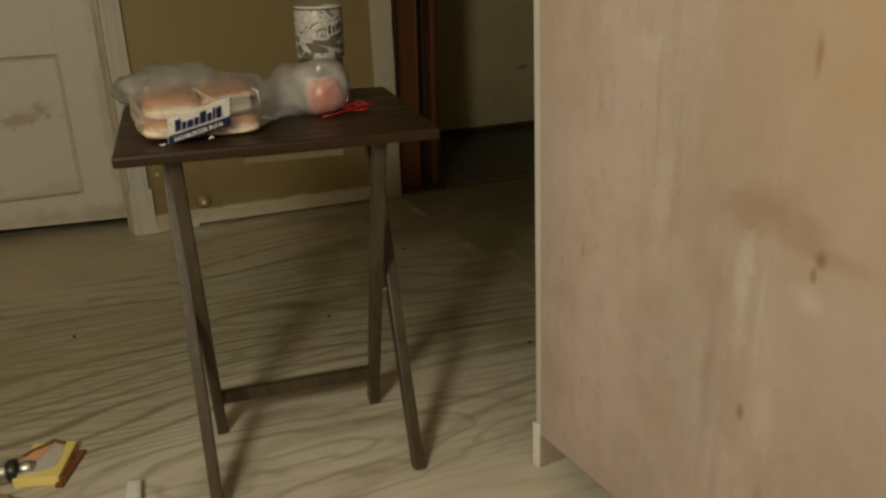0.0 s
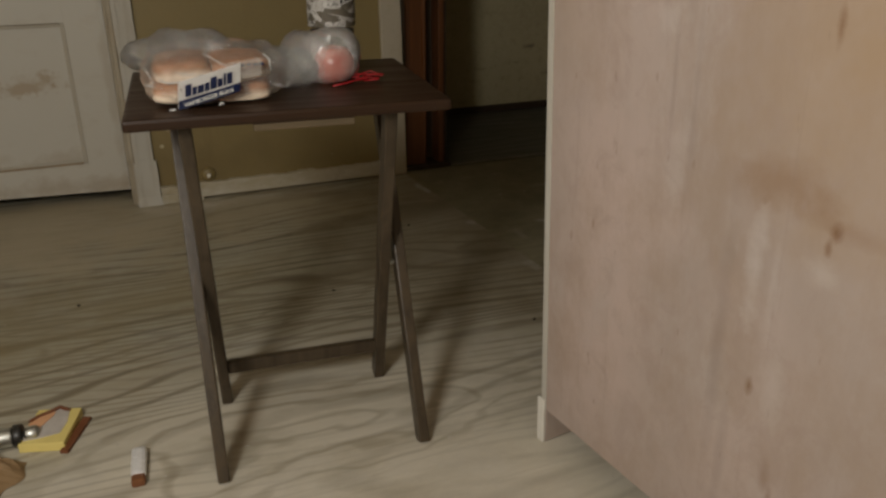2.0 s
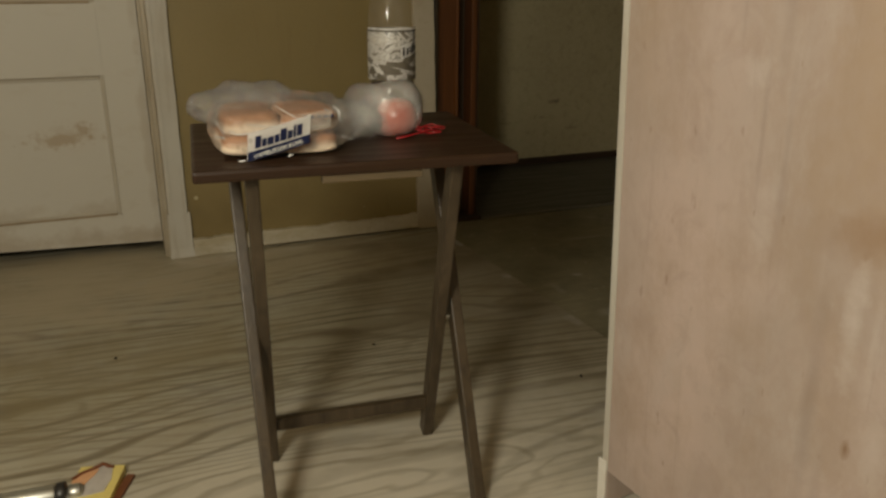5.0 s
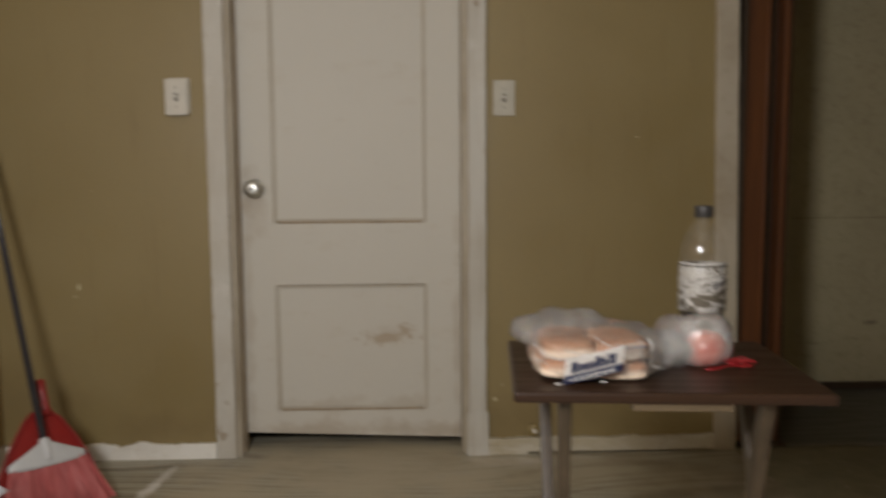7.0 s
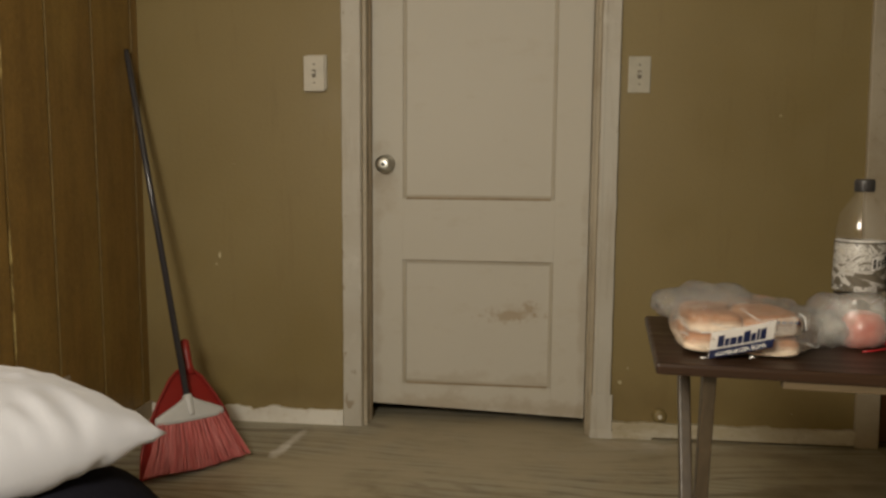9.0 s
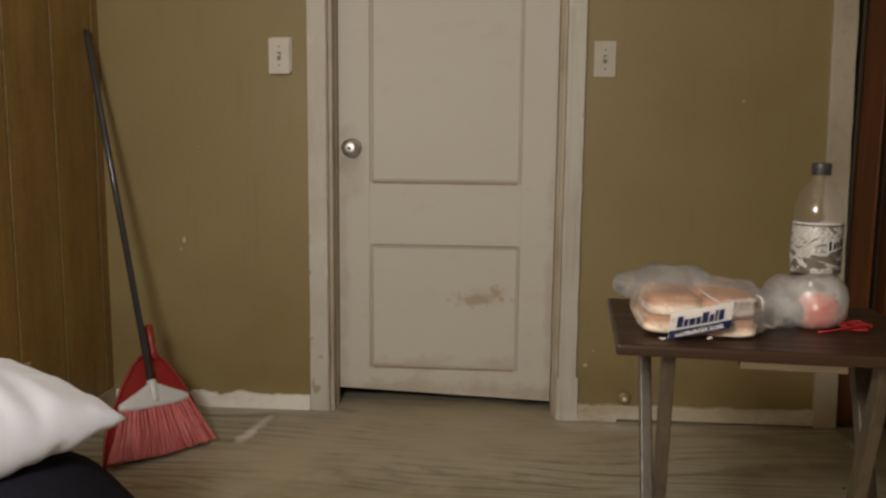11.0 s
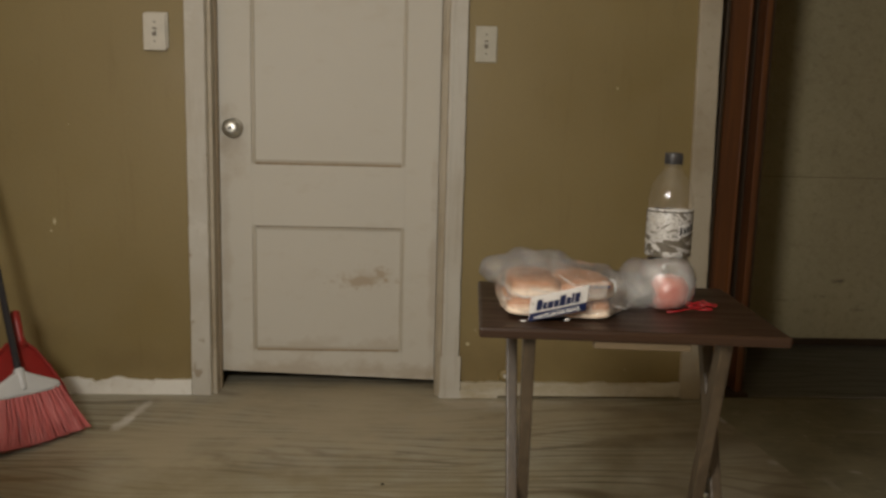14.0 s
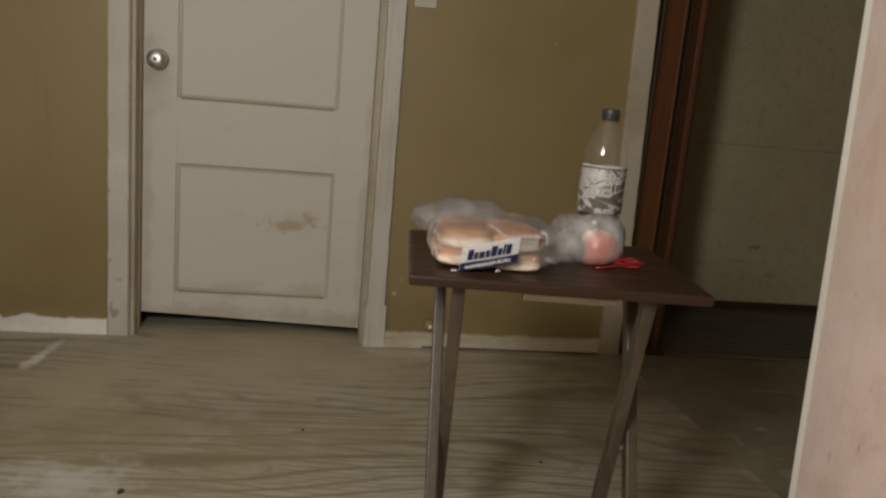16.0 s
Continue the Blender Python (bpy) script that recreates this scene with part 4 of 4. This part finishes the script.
def bun_shape(seed):
    bm = bmesh.new()
    bmesh.ops.create_uvsphere(bm, u_segments=32, v_segments=20, radius=1.0)
    for v in bm.verts:
        x, y, z = v.co
        k = (abs(x) ** 4.6 + abs(y) ** 4.6 + abs(z) ** 4.0) ** (1 / 4.4)
        x, y, z = x / k, y / k, z / k
        z = z * 0.0185 if z > 0 else z * 0.0135
        p = Vector((x * 0.0435, y * 0.041, z + 0.0135))
        p += v.normal * 0.003 * noise.noise(p * 30 + Vector((seed, 0, 0)))
        v.co = p
    return bm


k = 0
for zz in (0.003, 0.0335):
    for yy in (0.044, 0.122):
        for xx in (0.036, 0.122):
            k += 1
            part("bun", bun_shape(k * 3.1), BUN, pack, smooth=True, m=pose(xx + (0.004 if zz > 0.02 else 0), yy, zz - (0.006 if yy > 0.1 and zz > 0.02 else 0), random.uniform(-3, 3), random.uniform(-4, 4), 90 * k + random.uniform(-6, 6)))
bag = part("bag", blob((0.104, 0.102, 0.0375), 3.4, 0.008, 30, 96, 56, seed=2.0), FILM, pack, smooth=True, m=pose(0.088, 0.088, 0.0385))
bag.visible_shadow = False
tail = part("bag_slack", blob((0.080, 0.050, 0.027), 2.3, 0.014, 26, 72, 44, seed=5.0, flat=False), HAZE, pack, "loose milky end of the plastic bag", True, pose(0.034, 0.150, 0.060, 0, -6, 10))
tail.visible_shadow = False
tail = part("bag_neck", blob((0.05, 0.035, 0.03), 2.2, 0.01, 30, 48, 32, seed=8.0, flat=False), HAZE, pack, "gathered neck of the plastic bag", True, pose(0.205, 0.10, 0.034, 0, 10, 0))
tail.visible_shadow = False


def curved_label(x0, x1, z0, z1, skew, y, name, mat, parent, lift=0.0, cols=14):
    """A thin label that follows the bag's front, rising to one side."""
    bm = bmesh.new()
    rows = []
    for i in range(cols + 1):
        u = i / cols
        x = x0 + (x1 - x0) * u
        yy = y - lift + 0.10 * (x - 0.1) ** 2 * 10
        rows.append([bm.verts.new((x + 0.10 * (z - z0), yy, z + skew * (x - x0))) for z in (z0, z1)])
    for a, b in zip(rows, rows[1:]):
        bm.faces.new((a[0], b[0], b[1], a[1]))
    out = bmesh.ops.solidify(bm, geom=bm.faces[:], thickness=0.0005)
    return part(name, bm, mat, parent)


FY = -0.021
SKEW = 0.26
label = curved_label(0.028, 0.118, 0.0035, 0.0425, SKEW, FY, "label", LABEL_WHITE, pack)
curved_label(0.0285, 0.118, 0.002, 0.015, SKEW, FY, "label_band", NAVY, label, 0.0012)
x = 0.040
for i, (w, hgt) in enumerate(((0.0085, 0.017), (0.006, 0.011), (0.0085, 0.011), (0.0065, 0.0115), (0.009, 0.017), (0.0065, 0.0115), (0.0035, 0.017), (0.0075, 0.016))):
    up_z = 0.0185 + SKEW * (x - 0.031)
    curved_label(x, x + w, up_z, up_z + hgt, SKEW, FY, "mark", NAVY, label, 0.0016, 2)
    x += w + 0.0016
txt = bpy.data.curves.new("words", "FONT")
txt.body, txt.size, txt.align_x, txt.extrude = "HAMBURGER BUNS", 0.0084, "LEFT", 0.0002
tob = bpy.data.objects.new("words", txt)
scene.collection.objects.link(tob)
bpy.context.view_layer.update()
data = bpy.data.meshes.new_from_object(tob.evaluated_get(bpy.context.evaluated_depsgraph_get()))
bpy.data.objects.remove(tob)
words = new("words", data)
data.materials.clear()
data.materials.append(LABEL_WHITE)
words.parent = label
words.matrix_basis = pose(0.038, FY - 0.0034, 0.0078, 90, 0, 0) @ pose(0, 0, 0, 0, 0, 14.6)
curved_label(0.100, 0.150, 0.040, 0.066, 0.10, FY + 0.002, "label_flap", FAINT_PRINT, pack)
for i in range(5):
    curved_label(0.112 + i * 0.009, 0.119 + i * 0.009, 0.060, 0.0645, 0.0, FY + 0.003, "print_mark", NAVY, pack, 0.001, 2)

# thin milky tubes shaped as the glints along creases of the tight film
for pts, rad in ((((0.072, -0.010, 0.080), (0.086, -0.015, 0.071), (0.104, -0.0175, 0.060), (0.116, -0.018, 0.052)), 0.0008),
                 (((0.155, -0.012, 0.075), (0.163, -0.0135, 0.070), (0.165, -0.0135, 0.052)), 0.0010),
                 (((0.143, -0.0145, 0.073), (0.149, -0.016, 0.066), (0.147, -0.0165, 0.054)), 0.0007),
                 (((0.006, -0.010, 0.046), (0.02, -0.0145, 0.041), (0.05, -0.0165, 0.044)), 0.0009),
                 (((0.0, -0.004, 0.040), (-0.008, 0.01, 0.052), (-0.012, 0.03, 0.058)), 0.0008),
                 (((0.03, -0.015, 0.056), (0.05, -0.017, 0.052), (0.085, -0.018, 0.05)), 0.0006),
                 (((0.168, -0.008, 0.03), (0.186, 0.004, 0.022), (0.198, 0.02, 0.03)), 0.0009),
                 (((0.016, -0.0185, 0.004), (0.020, -0.019, 0.0035), (0.025, -0.0185, 0.0045)), 0.0016),
                 (((0.086, -0.0232, 0.007), (0.089, -0.0234, 0.010), (0.093, -0.0232, 0.009)), 0.0016),
                 (((-0.013, 0.01, 0.036), (-0.006, -0.004, 0.037), (0.0, -0.008, 0.036)), 0.0012)):
    part("crease", tube(pts, rad, 6), GLINT_FILM, pack, smooth=True).visible_shadow = False

# ---- fruit in a hazy bag ----
fb = thing("fruit_bag", pose(0.512, 1.872, TZ), "hazy plastic bag with a red fruit and red tie", "fruit bag")
fruit = lathe([(0.004, 0.004), (0.02, 0.001), (0.033, 0.012), (0.038, 0.03), (0.036, 0.046), (0.026, 0.060), (0.012, 0.064), (0.004, 0.060)], 36)
part("fruit", fruit, FRUIT, fb, "red fruit seen through the bag", True, pose(0.016, -0.006, 0.0) @ Matrix.Diagonal((0.9, 0.9, 0.92, 1)))
b1 = part("bag", blob((0.048, 0.046, 0.043), 2.6, 0.006, 22, 64, 40, seed=11.0), FRUIT_FILM, fb, smooth=True, m=pose(0.012, 0.0, 0.045))
b2 = part("bag_fold", blob((0.040, 0.042, 0.040), 2.5, 0.007, 24, 64, 40, seed=14.0), HAZE, fb, smooth=True, m=pose(-0.030, 0.008, 0.043))
b1.visible_shadow = b2.visible_shadow = False
tie = tube([(0.035 + 0.011 * i + 0.006 * math.sin(i * 2.1), -0.025 + 0.013 * math.cos(i * 1.7), 0.004 + 0.003 * (1 + math.sin(i * 1.3))) for i in range(5)], 0.0011, 8)
part("tie", tie, RED_TIE, fb, "red plastic tie", True)
rnd = random.Random(3)
for k in range(4):
    part("tie", tube([(0.05 + 0.010 * j + rnd.uniform(-0.008, 0.008), -0.026 + rnd.uniform(-0.018, 0.018), 0.0035 + rnd.uniform(0, 0.012)) for j in range(5)], 0.0010, 6), RED_TIE, fb, "red plastic tie", True)
part("tie", tube([(0.06, -0.03, 0.003), (0.08, -0.045, 0.007), (0.09, -0.022, 0.004), (0.065, -0.012, 0.006), (0.05, -0.03, 0.004)], 0.0014, 8), RED_TIE, fb, "red plastic tie", True)
part("tie", tube([(0.0, -0.052, 0.003), (0.02, -0.05, 0.005), (0.045, -0.035, 0.006), (0.07, -0.03, 0.004)], 0.0014, 8), RED_TIE, fb, "red plastic tie", True)

# ---- soda bottle ----
bt = thing("soda_bottle", pose(0.549, 1.95, TZ), "clear plastic soda bottle with black and white label, nearly empty", "bottle")
prof = [(0.020, 0.004), (0.032, 0.0), (0.039, 0.010), (0.0405, 0.03), (0.0395, 0.072), (0.0405, 0.078), (0.0405, 0.168), (0.0405, 0.178), (0.039, 0.194), (0.035, 0.210), (0.0285, 0.223), (0.0205, 0.234), (0.0145, 0.242), (0.0135, 0.252)]
shell = part("shell", lathe(prof, 48), PET, bt, smooth=True)
shell.visible_shadow = False
part("soda", lathe([(0.018, 0.006), (0.031, 0.003), (0.037, 0.012), (0.0385, 0.03), (0.0382, 0.074), (0.037, 0.076)], 40), COLA, bt, "dark soda left in the bottom", True)
lb = part("label", lathe([(0.0411, 0.082), (0.0414, 0.083), (0.0414, 0.164), (0.0411, 0.165)], 64, cap=False), PRINT, bt, "black and white printed label", True)


def wrap(a0, a1, z0, z1, r, slant, name, mat):
    """A patch on the bottle's label between two angles."""
    bm = bmesh.new()
    rows = []
    for i in range(11):
        a = a0 + (a1 - a0) * i / 10
        dz = slant * (i / 10)
        rows.append([bm.verts.new((r * math.cos(radians(a)), r * math.sin(radians(a)), z + dz)) for z in (z0, z1)])
    for p, q in zip(rows, rows[1:]):
        bm.faces.new((p[0], q[0], q[1], p[1]))
    bmesh.ops.solidify(bm, geom=bm.faces[:], thickness=0.0003)
    return part(name, bm, mat, lb)


wrap(275, 330, 0.118, 0.140, 0.0418, 0.010, "plate", LABEL_WHITE)
for a in (278, 289, 299, 308, 317):
    wrap(a, a + 6, 0.121 + (a - 275) * 0.0002, 0.136 + (a - 275) * 0.0002 - 0.004 * (a % 2), 0.0422, 0.002, "mark", BLACK)
wrap(180, 360, 0.1655, 0.1685, 0.0413, 0.0, "ring", LABEL_WHITE)
wrap(180, 360, 0.1625, 0.165, 0.0421, 0.0, "border", SLOT)
capb = part("cap", lathe([(0.0155, 0.248), (0.0155, 0.266), (0.0145, 0.2685), (0.006, 0.269)], 36), CAP, bt, "dark screw cap", True)
for i in range(24):
    a = 2 * math.pi * i / 24
    bm = bmesh.new()
    box(bm, (0.0150, -0.0008, 0.249), (0.0162, 0.0008, 0.266))
    part("ridge", bm, CAP, capb, m=pose(0, 0, 0, 0, 0, math.degrees(a)))
part("neck_ring", lathe([(0.0165, 0.243), (0.017, 0.2445), (0.0165, 0.246)], 36), PET, bt, smooth=True)

# ---- broom and dustpan in the corner ----
foot = Vector((-0.968, 2.722, 0.0))
tip = Vector((-1.342, 3.095, 1.268))
up = (tip - foot).normalized()
wide = Vector((0.635, 0.772, 0))
wide = (wide - up * wide.dot(up)).normalized()
bmx = Matrix((wide, up.cross(wide), up)).transposed().to_4x4()
bmx.translation = foot + up * 0.004
broom = thing("broom", bmx, "red-bristled broom with grey head and black handle, leaning in the corner", "broom")
length = (tip - foot).length
part("handle", tube([(0, 0, 0.15), (0, 0, length - 0.02), (0, 0, length)], [0.0098, 0.0098, 0.008], 16), STICK, broom, "long black handle", True)
head = bmesh.new()
rows = []
for z, hw, hd in ((0.150, 0.108, 0.015), (0.161, 0.109, 0.016), (0.170, 0.106, 0.016), (0.183, 0.078, 0.016), (0.198, 0.046, 0.015), (0.211, 0.020, 0.014), (0.216, 0.012, 0.012)):
    rows.append([head.verts.new((hw * math.copysign(abs(math.cos(a)) ** 0.6, math.cos(a)), hd * math.copysign(abs(math.sin(a)) ** 0.6, math.sin(a)), z - 0.006 * (hw / 0.109) ** 2 * (1 - math.cos(a) ** 2) + 0.004)) for a in [2 * math.pi * i / 40 for i in range(40)]])
for a, b in zip(rows, rows[1:]):
    for i in range(40):
        head.faces.new((a[i], a[(i + 1) % 40], b[(i + 1) % 40], b[i]))
head.faces.new(rows[0][::-1])
head.faces.new(rows[-1])
part("broom_head", head, FERRULE, broom, "grey plastic head", True)
part("socket", tube([(0, -0.008, 0.164), (0, -0.008, 0.17), (0, -0.003, 0.222), (0, -0.002, 0.226)], [0.010, 0.0125, 0.0145, 0.0140], 24), FERRULE, broom, "pale handle socket", True)
core = bmesh.new()
ends = [core.verts.new(p) for p in ((-0.092, 0.006, 0.135), (0.092, 0.006, 0.135), (0.140, 0.008, 0.024), (-0.140, 0.008, 0.024))]
core.faces.new(ends)
bmesh.ops.solidify(core, geom=core.faces[:], thickness=0.006)
part("bristle_core", core, PAN_RED, broom, "dark inner bristles")
rnd = random.Random(7)
for i in range(19):
    u = (i - 9) / 9
    for row in (-0.009, 0.004):
        bm = bmesh.new()
        for j in range(9):
            x0 = u * 0.101 + rnd.uniform(-0.0028, 0.0028)
            x1 = u * 0.152 + rnd.uniform(-0.010, 0.010)
            y0, y1 = row + rnd.uniform(-0.004, 0.004), row * 1.8 + rnd.uniform(-0.012, 0.012)
            b = tube([(x0, y0, 0.156), ((x0 + x1) / 2 + 0.002, (y0 + y1) / 2, 0.08), (x1, y1, 0.004 + rnd.uniform(0, 0.006) + 0.010 * abs(u))], [0.0017, 0.0019, 0.0016], 5)
            tmp = bpy.data.meshes.new("tmp")
            b.to_mesh(tmp)
            b.free()
            bm.from_mesh(tmp)
            bpy.data.meshes.remove(tmp)
        part("bristle_tuft", bm, BRISTLE, broom)

dp = thing("dustpan", bmx @ pose(0.026, 0.045, -0.006), "red plastic dustpan standing behind the broom", "dustpan")
outline = [(-0.19, 0.0), (0.14, 0.0), (0.128, 0.09), (0.112, 0.16), (0.085, 0.225), (0.052, 0.285), (0.026, 0.312), (-0.026, 0.314), (-0.052, 0.292), (-0.098, 0.23), (-0.14, 0.16), (-0.172, 0.09)]
pan = bmesh.new()
front = [pan.verts.new((x, 0.0, z)) for x, z in outline]
back = [pan.verts.new((x, 0.005, z)) for x, z in outline]
pan.faces.new(front)
pan.faces.new(back[::-1])
for i in range(len(outline)):
    j = (i + 1) % len(outline)
    pan.faces.new((front[i], front[j], back[j], back[i]))
part("pan", pan, PAN_RED, dp)
part("rim", tube([(x, -0.006, z) for x, z in outline[1:] + outline[:1]], 0.0045, 10), PAN_RED, dp, smooth=True)
part("grip", tube([(0.018, 0.0, z) for z in (0.30, 0.33, 0.37, 0.405, 0.41)], [0.018, 0.012, 0.013, 0.014, 0.006], 12), PAN_RED, dp, smooth=True)

# ---- bed and pillow ----
bed = thing("bed", pose(-1.353, -0.21, 0), "low bed covered with a dark navy blanket", "bed")
m = blob((0.345, 1.04, 0.2125), 9, 0.008, 7, 72, 48, seed=20.0)
for v in m.verts:
    k = (0.2125 - v.co.z) / 0.425
    if v.co.x > 0:
        v.co.x += (0.24 * k - 0.03) * v.co.x / 0.345
    if v.co.y > 0:
        v.co.y += (0.24 * k - 0.03) * v.co.y / 1.04
part("mattress", m, NAVY_CLOTH, bed, smooth=True, m=pose(0.345, 1.04, 0.2125))
pil = thing("pillow", pose(-0.617, 1.79, 0.462) @ pose(0, 0, 0, 0, 0, -25), "plump white satin pillow lying on the dark bed", "pillow")
PW, PL = 0.46, 0.58
bm = bmesh.new()
bmesh.ops.create_grid(bm, x_segments=64, y_segments=64, size=1.0)
upper = list(bm.verts)
dup = bmesh.ops.duplicate(bm, geom=bm.verts[:] + bm.edges[:] + bm.faces[:])
lower = [v for v in dup["geom"] if isinstance(v, bmesh.types.BMVert)]
for sgn, vs in ((1, upper), (-1, lower)):
    for v in vs:
        u, w = v.co.x, v.co.y
        prof_h = (max(0.0, 1 - abs(u) ** 2.2) ** 0.5) * (max(0.0, 1 - abs(w) ** 2.2) ** 0.5)
        pinch = 1 - 0.07 * (1 - abs(w) ** 2) * abs(u) ** 4
        pinch2 = 1 - 0.07 * (1 - abs(u) ** 2) * abs(w) ** 4
        q = Vector((u * 2.0, w * 2.0, sgn))
        edge = max(abs(u), abs(w))
        wr = 0.010 * noise.noise(Vector((u * 3, w * 9, sgn * 2))) * edge + 0.006 * noise.noise(q * 3)
        pull = 0.5 - abs(noise.noise(Vector((u * 4.2 + w * 1.6, w * 0.7, 4.0))))
        wr += 0.020 * (pull - 0.32) * max(0.0, -w) ** 1.3 * (sgn > 0)
        wr += 0.012 * (0.4 - abs(noise.noise(Vector((u * 6 - w * 4, 2.0, 1.0))))) * max(0.0, u * 0.5 - w * 0.5) ** 4 * (sgn > 0)
        v.co = Vector((u * PW / 2 * pinch, w * PL / 2 * pinch2, max(sgn * prof_h * (0.128 if sgn > 0 else 0.085), -0.038) + wr * (prof_h > 0.02)))
bmesh.ops.remove_doubles(bm, verts=bm.verts[:], dist=0.0008)
part("cover", bm, SATIN, pil, smooth=True, m=pose(-PW / 2, -PL / 2, 0.0))

# ---- clutter on the floor ----
box_m = pose(-0.022, 1.962, 0.0, 0, 0, -16)
card = thing("open_card_box", box_m, "torn-open yellow card box with grey liner on the floor", "card box")
bm = bmesh.new()
box(bm, (-0.04, -0.055, 0.0), (0.04, 0.055, 0.018), 0.002)
part("tray", bm, YELLOW, card)


def sheet(points, z0, z1):
    """A flat piece of card with a given outline."""
    bm = bmesh.new()
    lo = [bm.verts.new((x, y, z0)) for x, y in points]
    hi = [bm.verts.new((x, y, z1)) for x, y in points]
    bm.faces.new(lo[::-1])
    bm.faces.new(hi)
    for i in range(len(points)):
        j = (i + 1) % len(points)
        bm.faces.new((lo[i], lo[j], hi[j], hi[i]))
    return bm


part("liner", sheet(((-0.040, -0.046), (-0.006, -0.038), (0.024, -0.026), (0.027, 0.010), (0.020, 0.047), (0.000, 0.052), (-0.040, 0.016)), 0.0178, 0.0192), FOIL_PAPER, card, "crumpled grey liner")
part("print", sheet(((-0.040, -0.016), (-0.016, -0.006), (-0.004, 0.030), (-0.004, 0.044), (-0.040, 0.017)), 0.0193, 0.0204), PEACH, card, "peach printed flap")
part("torn_edge", tube([(-0.041, 0.012, 0.020), (-0.030, 0.027, 0.022), (-0.014, 0.040, 0.021), (0.001, 0.052, 0.024), (0.012, 0.048, 0.021), (0.022, 0.043, 0.022)], [0.004, 0.003, 0.0038, 0.0034, 0.004, 0.0022], 6), CARD_BROWN, card, "ragged brown torn edge")
bm = bmesh.new()
box(bm, (-0.036, 0.0552, 0.004), (0.022, 0.0572, 0.016), 0.0008)
part("flap", bm, PEACH, card, "torn flap")
bm = bmesh.new()
box(bm, (0.0405, -0.060, 0.0), (0.0555, 0.045, 0.007), 0.001, pose(0, 0, 0, 0, 0, -6))
part("flap", bm, CARD_BROWN, card, "torn brown flap")

rod = thing("chrome_flashlight", pose(-0.074, 1.945, 0.021, 0, 90, 176), "chrome tube with black collar lying on the floor", "flashlight")
part("barrel", lathe([(0.016, 0.008), (0.018, 0.012), (0.018, 0.15), (0.015, 0.155)], 28), CHROME, rod, smooth=True)
part("collar", lathe([(0.020, -0.007), (0.021, -0.006), (0.021, 0.006), (0.0195, 0.008)], 28), BLACK, rod, "black rubber collar", True)
part("tip", lathe([(0.010, -0.034), (0.014, -0.030), (0.014, -0.014), (0.012, -0.011)], 24), CHROME, rod, smooth=True)


def crumpled(w, d, hgt, seed, n=26):
    """A creased sheet with a ragged outline."""
    bm = bmesh.new()
    bmesh.ops.create_grid(bm, x_segments=n, y_segments=n, size=1.0)
    for v in bm.verts:
        u, s = v.co.x, v.co.y
        r = 1 + 0.22 * noise.noise(Vector((u * 1.7, s * 1.7, seed)))
        q = Vector((u * 2.2, s * 2.2, seed + 5))
        z = hgt * (0.45 + abs(noise.noise(q)) * 1.1 + 0.4 * abs(noise.noise(q * 2.3))) * max(0.0, 1 - max(abs(u), abs(s)) ** 4)
        v.co = (u * w * r, s * d * r, 0.001 + z)
    bmesh.ops.solidify(bm, geom=bm.faces[:], thickness=0.0006)
    return bm


tagged(part("paper_bag", crumpled(0.165, 0.078, 0.05, 3.0, 34), KRAFT, m=pose(-0.232, 1.895, 0.001, 0, 0, -29)), "crumpled brown paper bag on the plywood floor", "paper bag")
tagged(part("tissue", crumpled(0.048, 0.018, 0.014, 7.0, 14), TISSUE, m=pose(-0.30, 2.088, 0.0005, 0, 0, 12)), "small crumpled white tissue on the floor", "tissue")
tagged(part("pink_cloth", crumpled(0.05, 0.06, 0.05, 9.0, 22), PINK, m=pose(-0.42, 2.00, 0.001, 0, 0, 30)), "pink lacy cloth heaped on the floor", "cloth")

foil = thing("silver_lighter", pose(0.122, 1.782, 0, 0, 0, -4), "silver faceted lighter lying on the floor", "lighter")
bm = bmesh.new()
box(bm, (-0.013, -0.022, 0.0), (0.013, 0.055, 0.018), 0.0075)
part("case", bm, SILVER, foil)
bm = bmesh.new()
box(bm, (-0.0115, -0.040, 0.0), (0.0115, -0.0215, 0.016), 0.004)
part("cap", bm, COPPER, foil, "brown copper-coloured end")


for i, (x, y, r) in enumerate(((1.22, 2.2, 0.007), (-0.352, 2.172, 0.008), (1.02, 2.02, 0.005), (0.62, 2.35, 0.004), (0.95, 2.7, 0.004), (0.02, 2.5, 0.004))):
    bm = blob((r, r * 0.7, r * 0.5), 2.0, r * 0.3, 200, 12, 8, seed=i)
    tagged(part("debris", bm, RUBBLE, m=pose(x, y, r * 0.5, 0, 0, 40 * i)), "tiny dark crumb of debris on the floor", "debris", "floor debris")
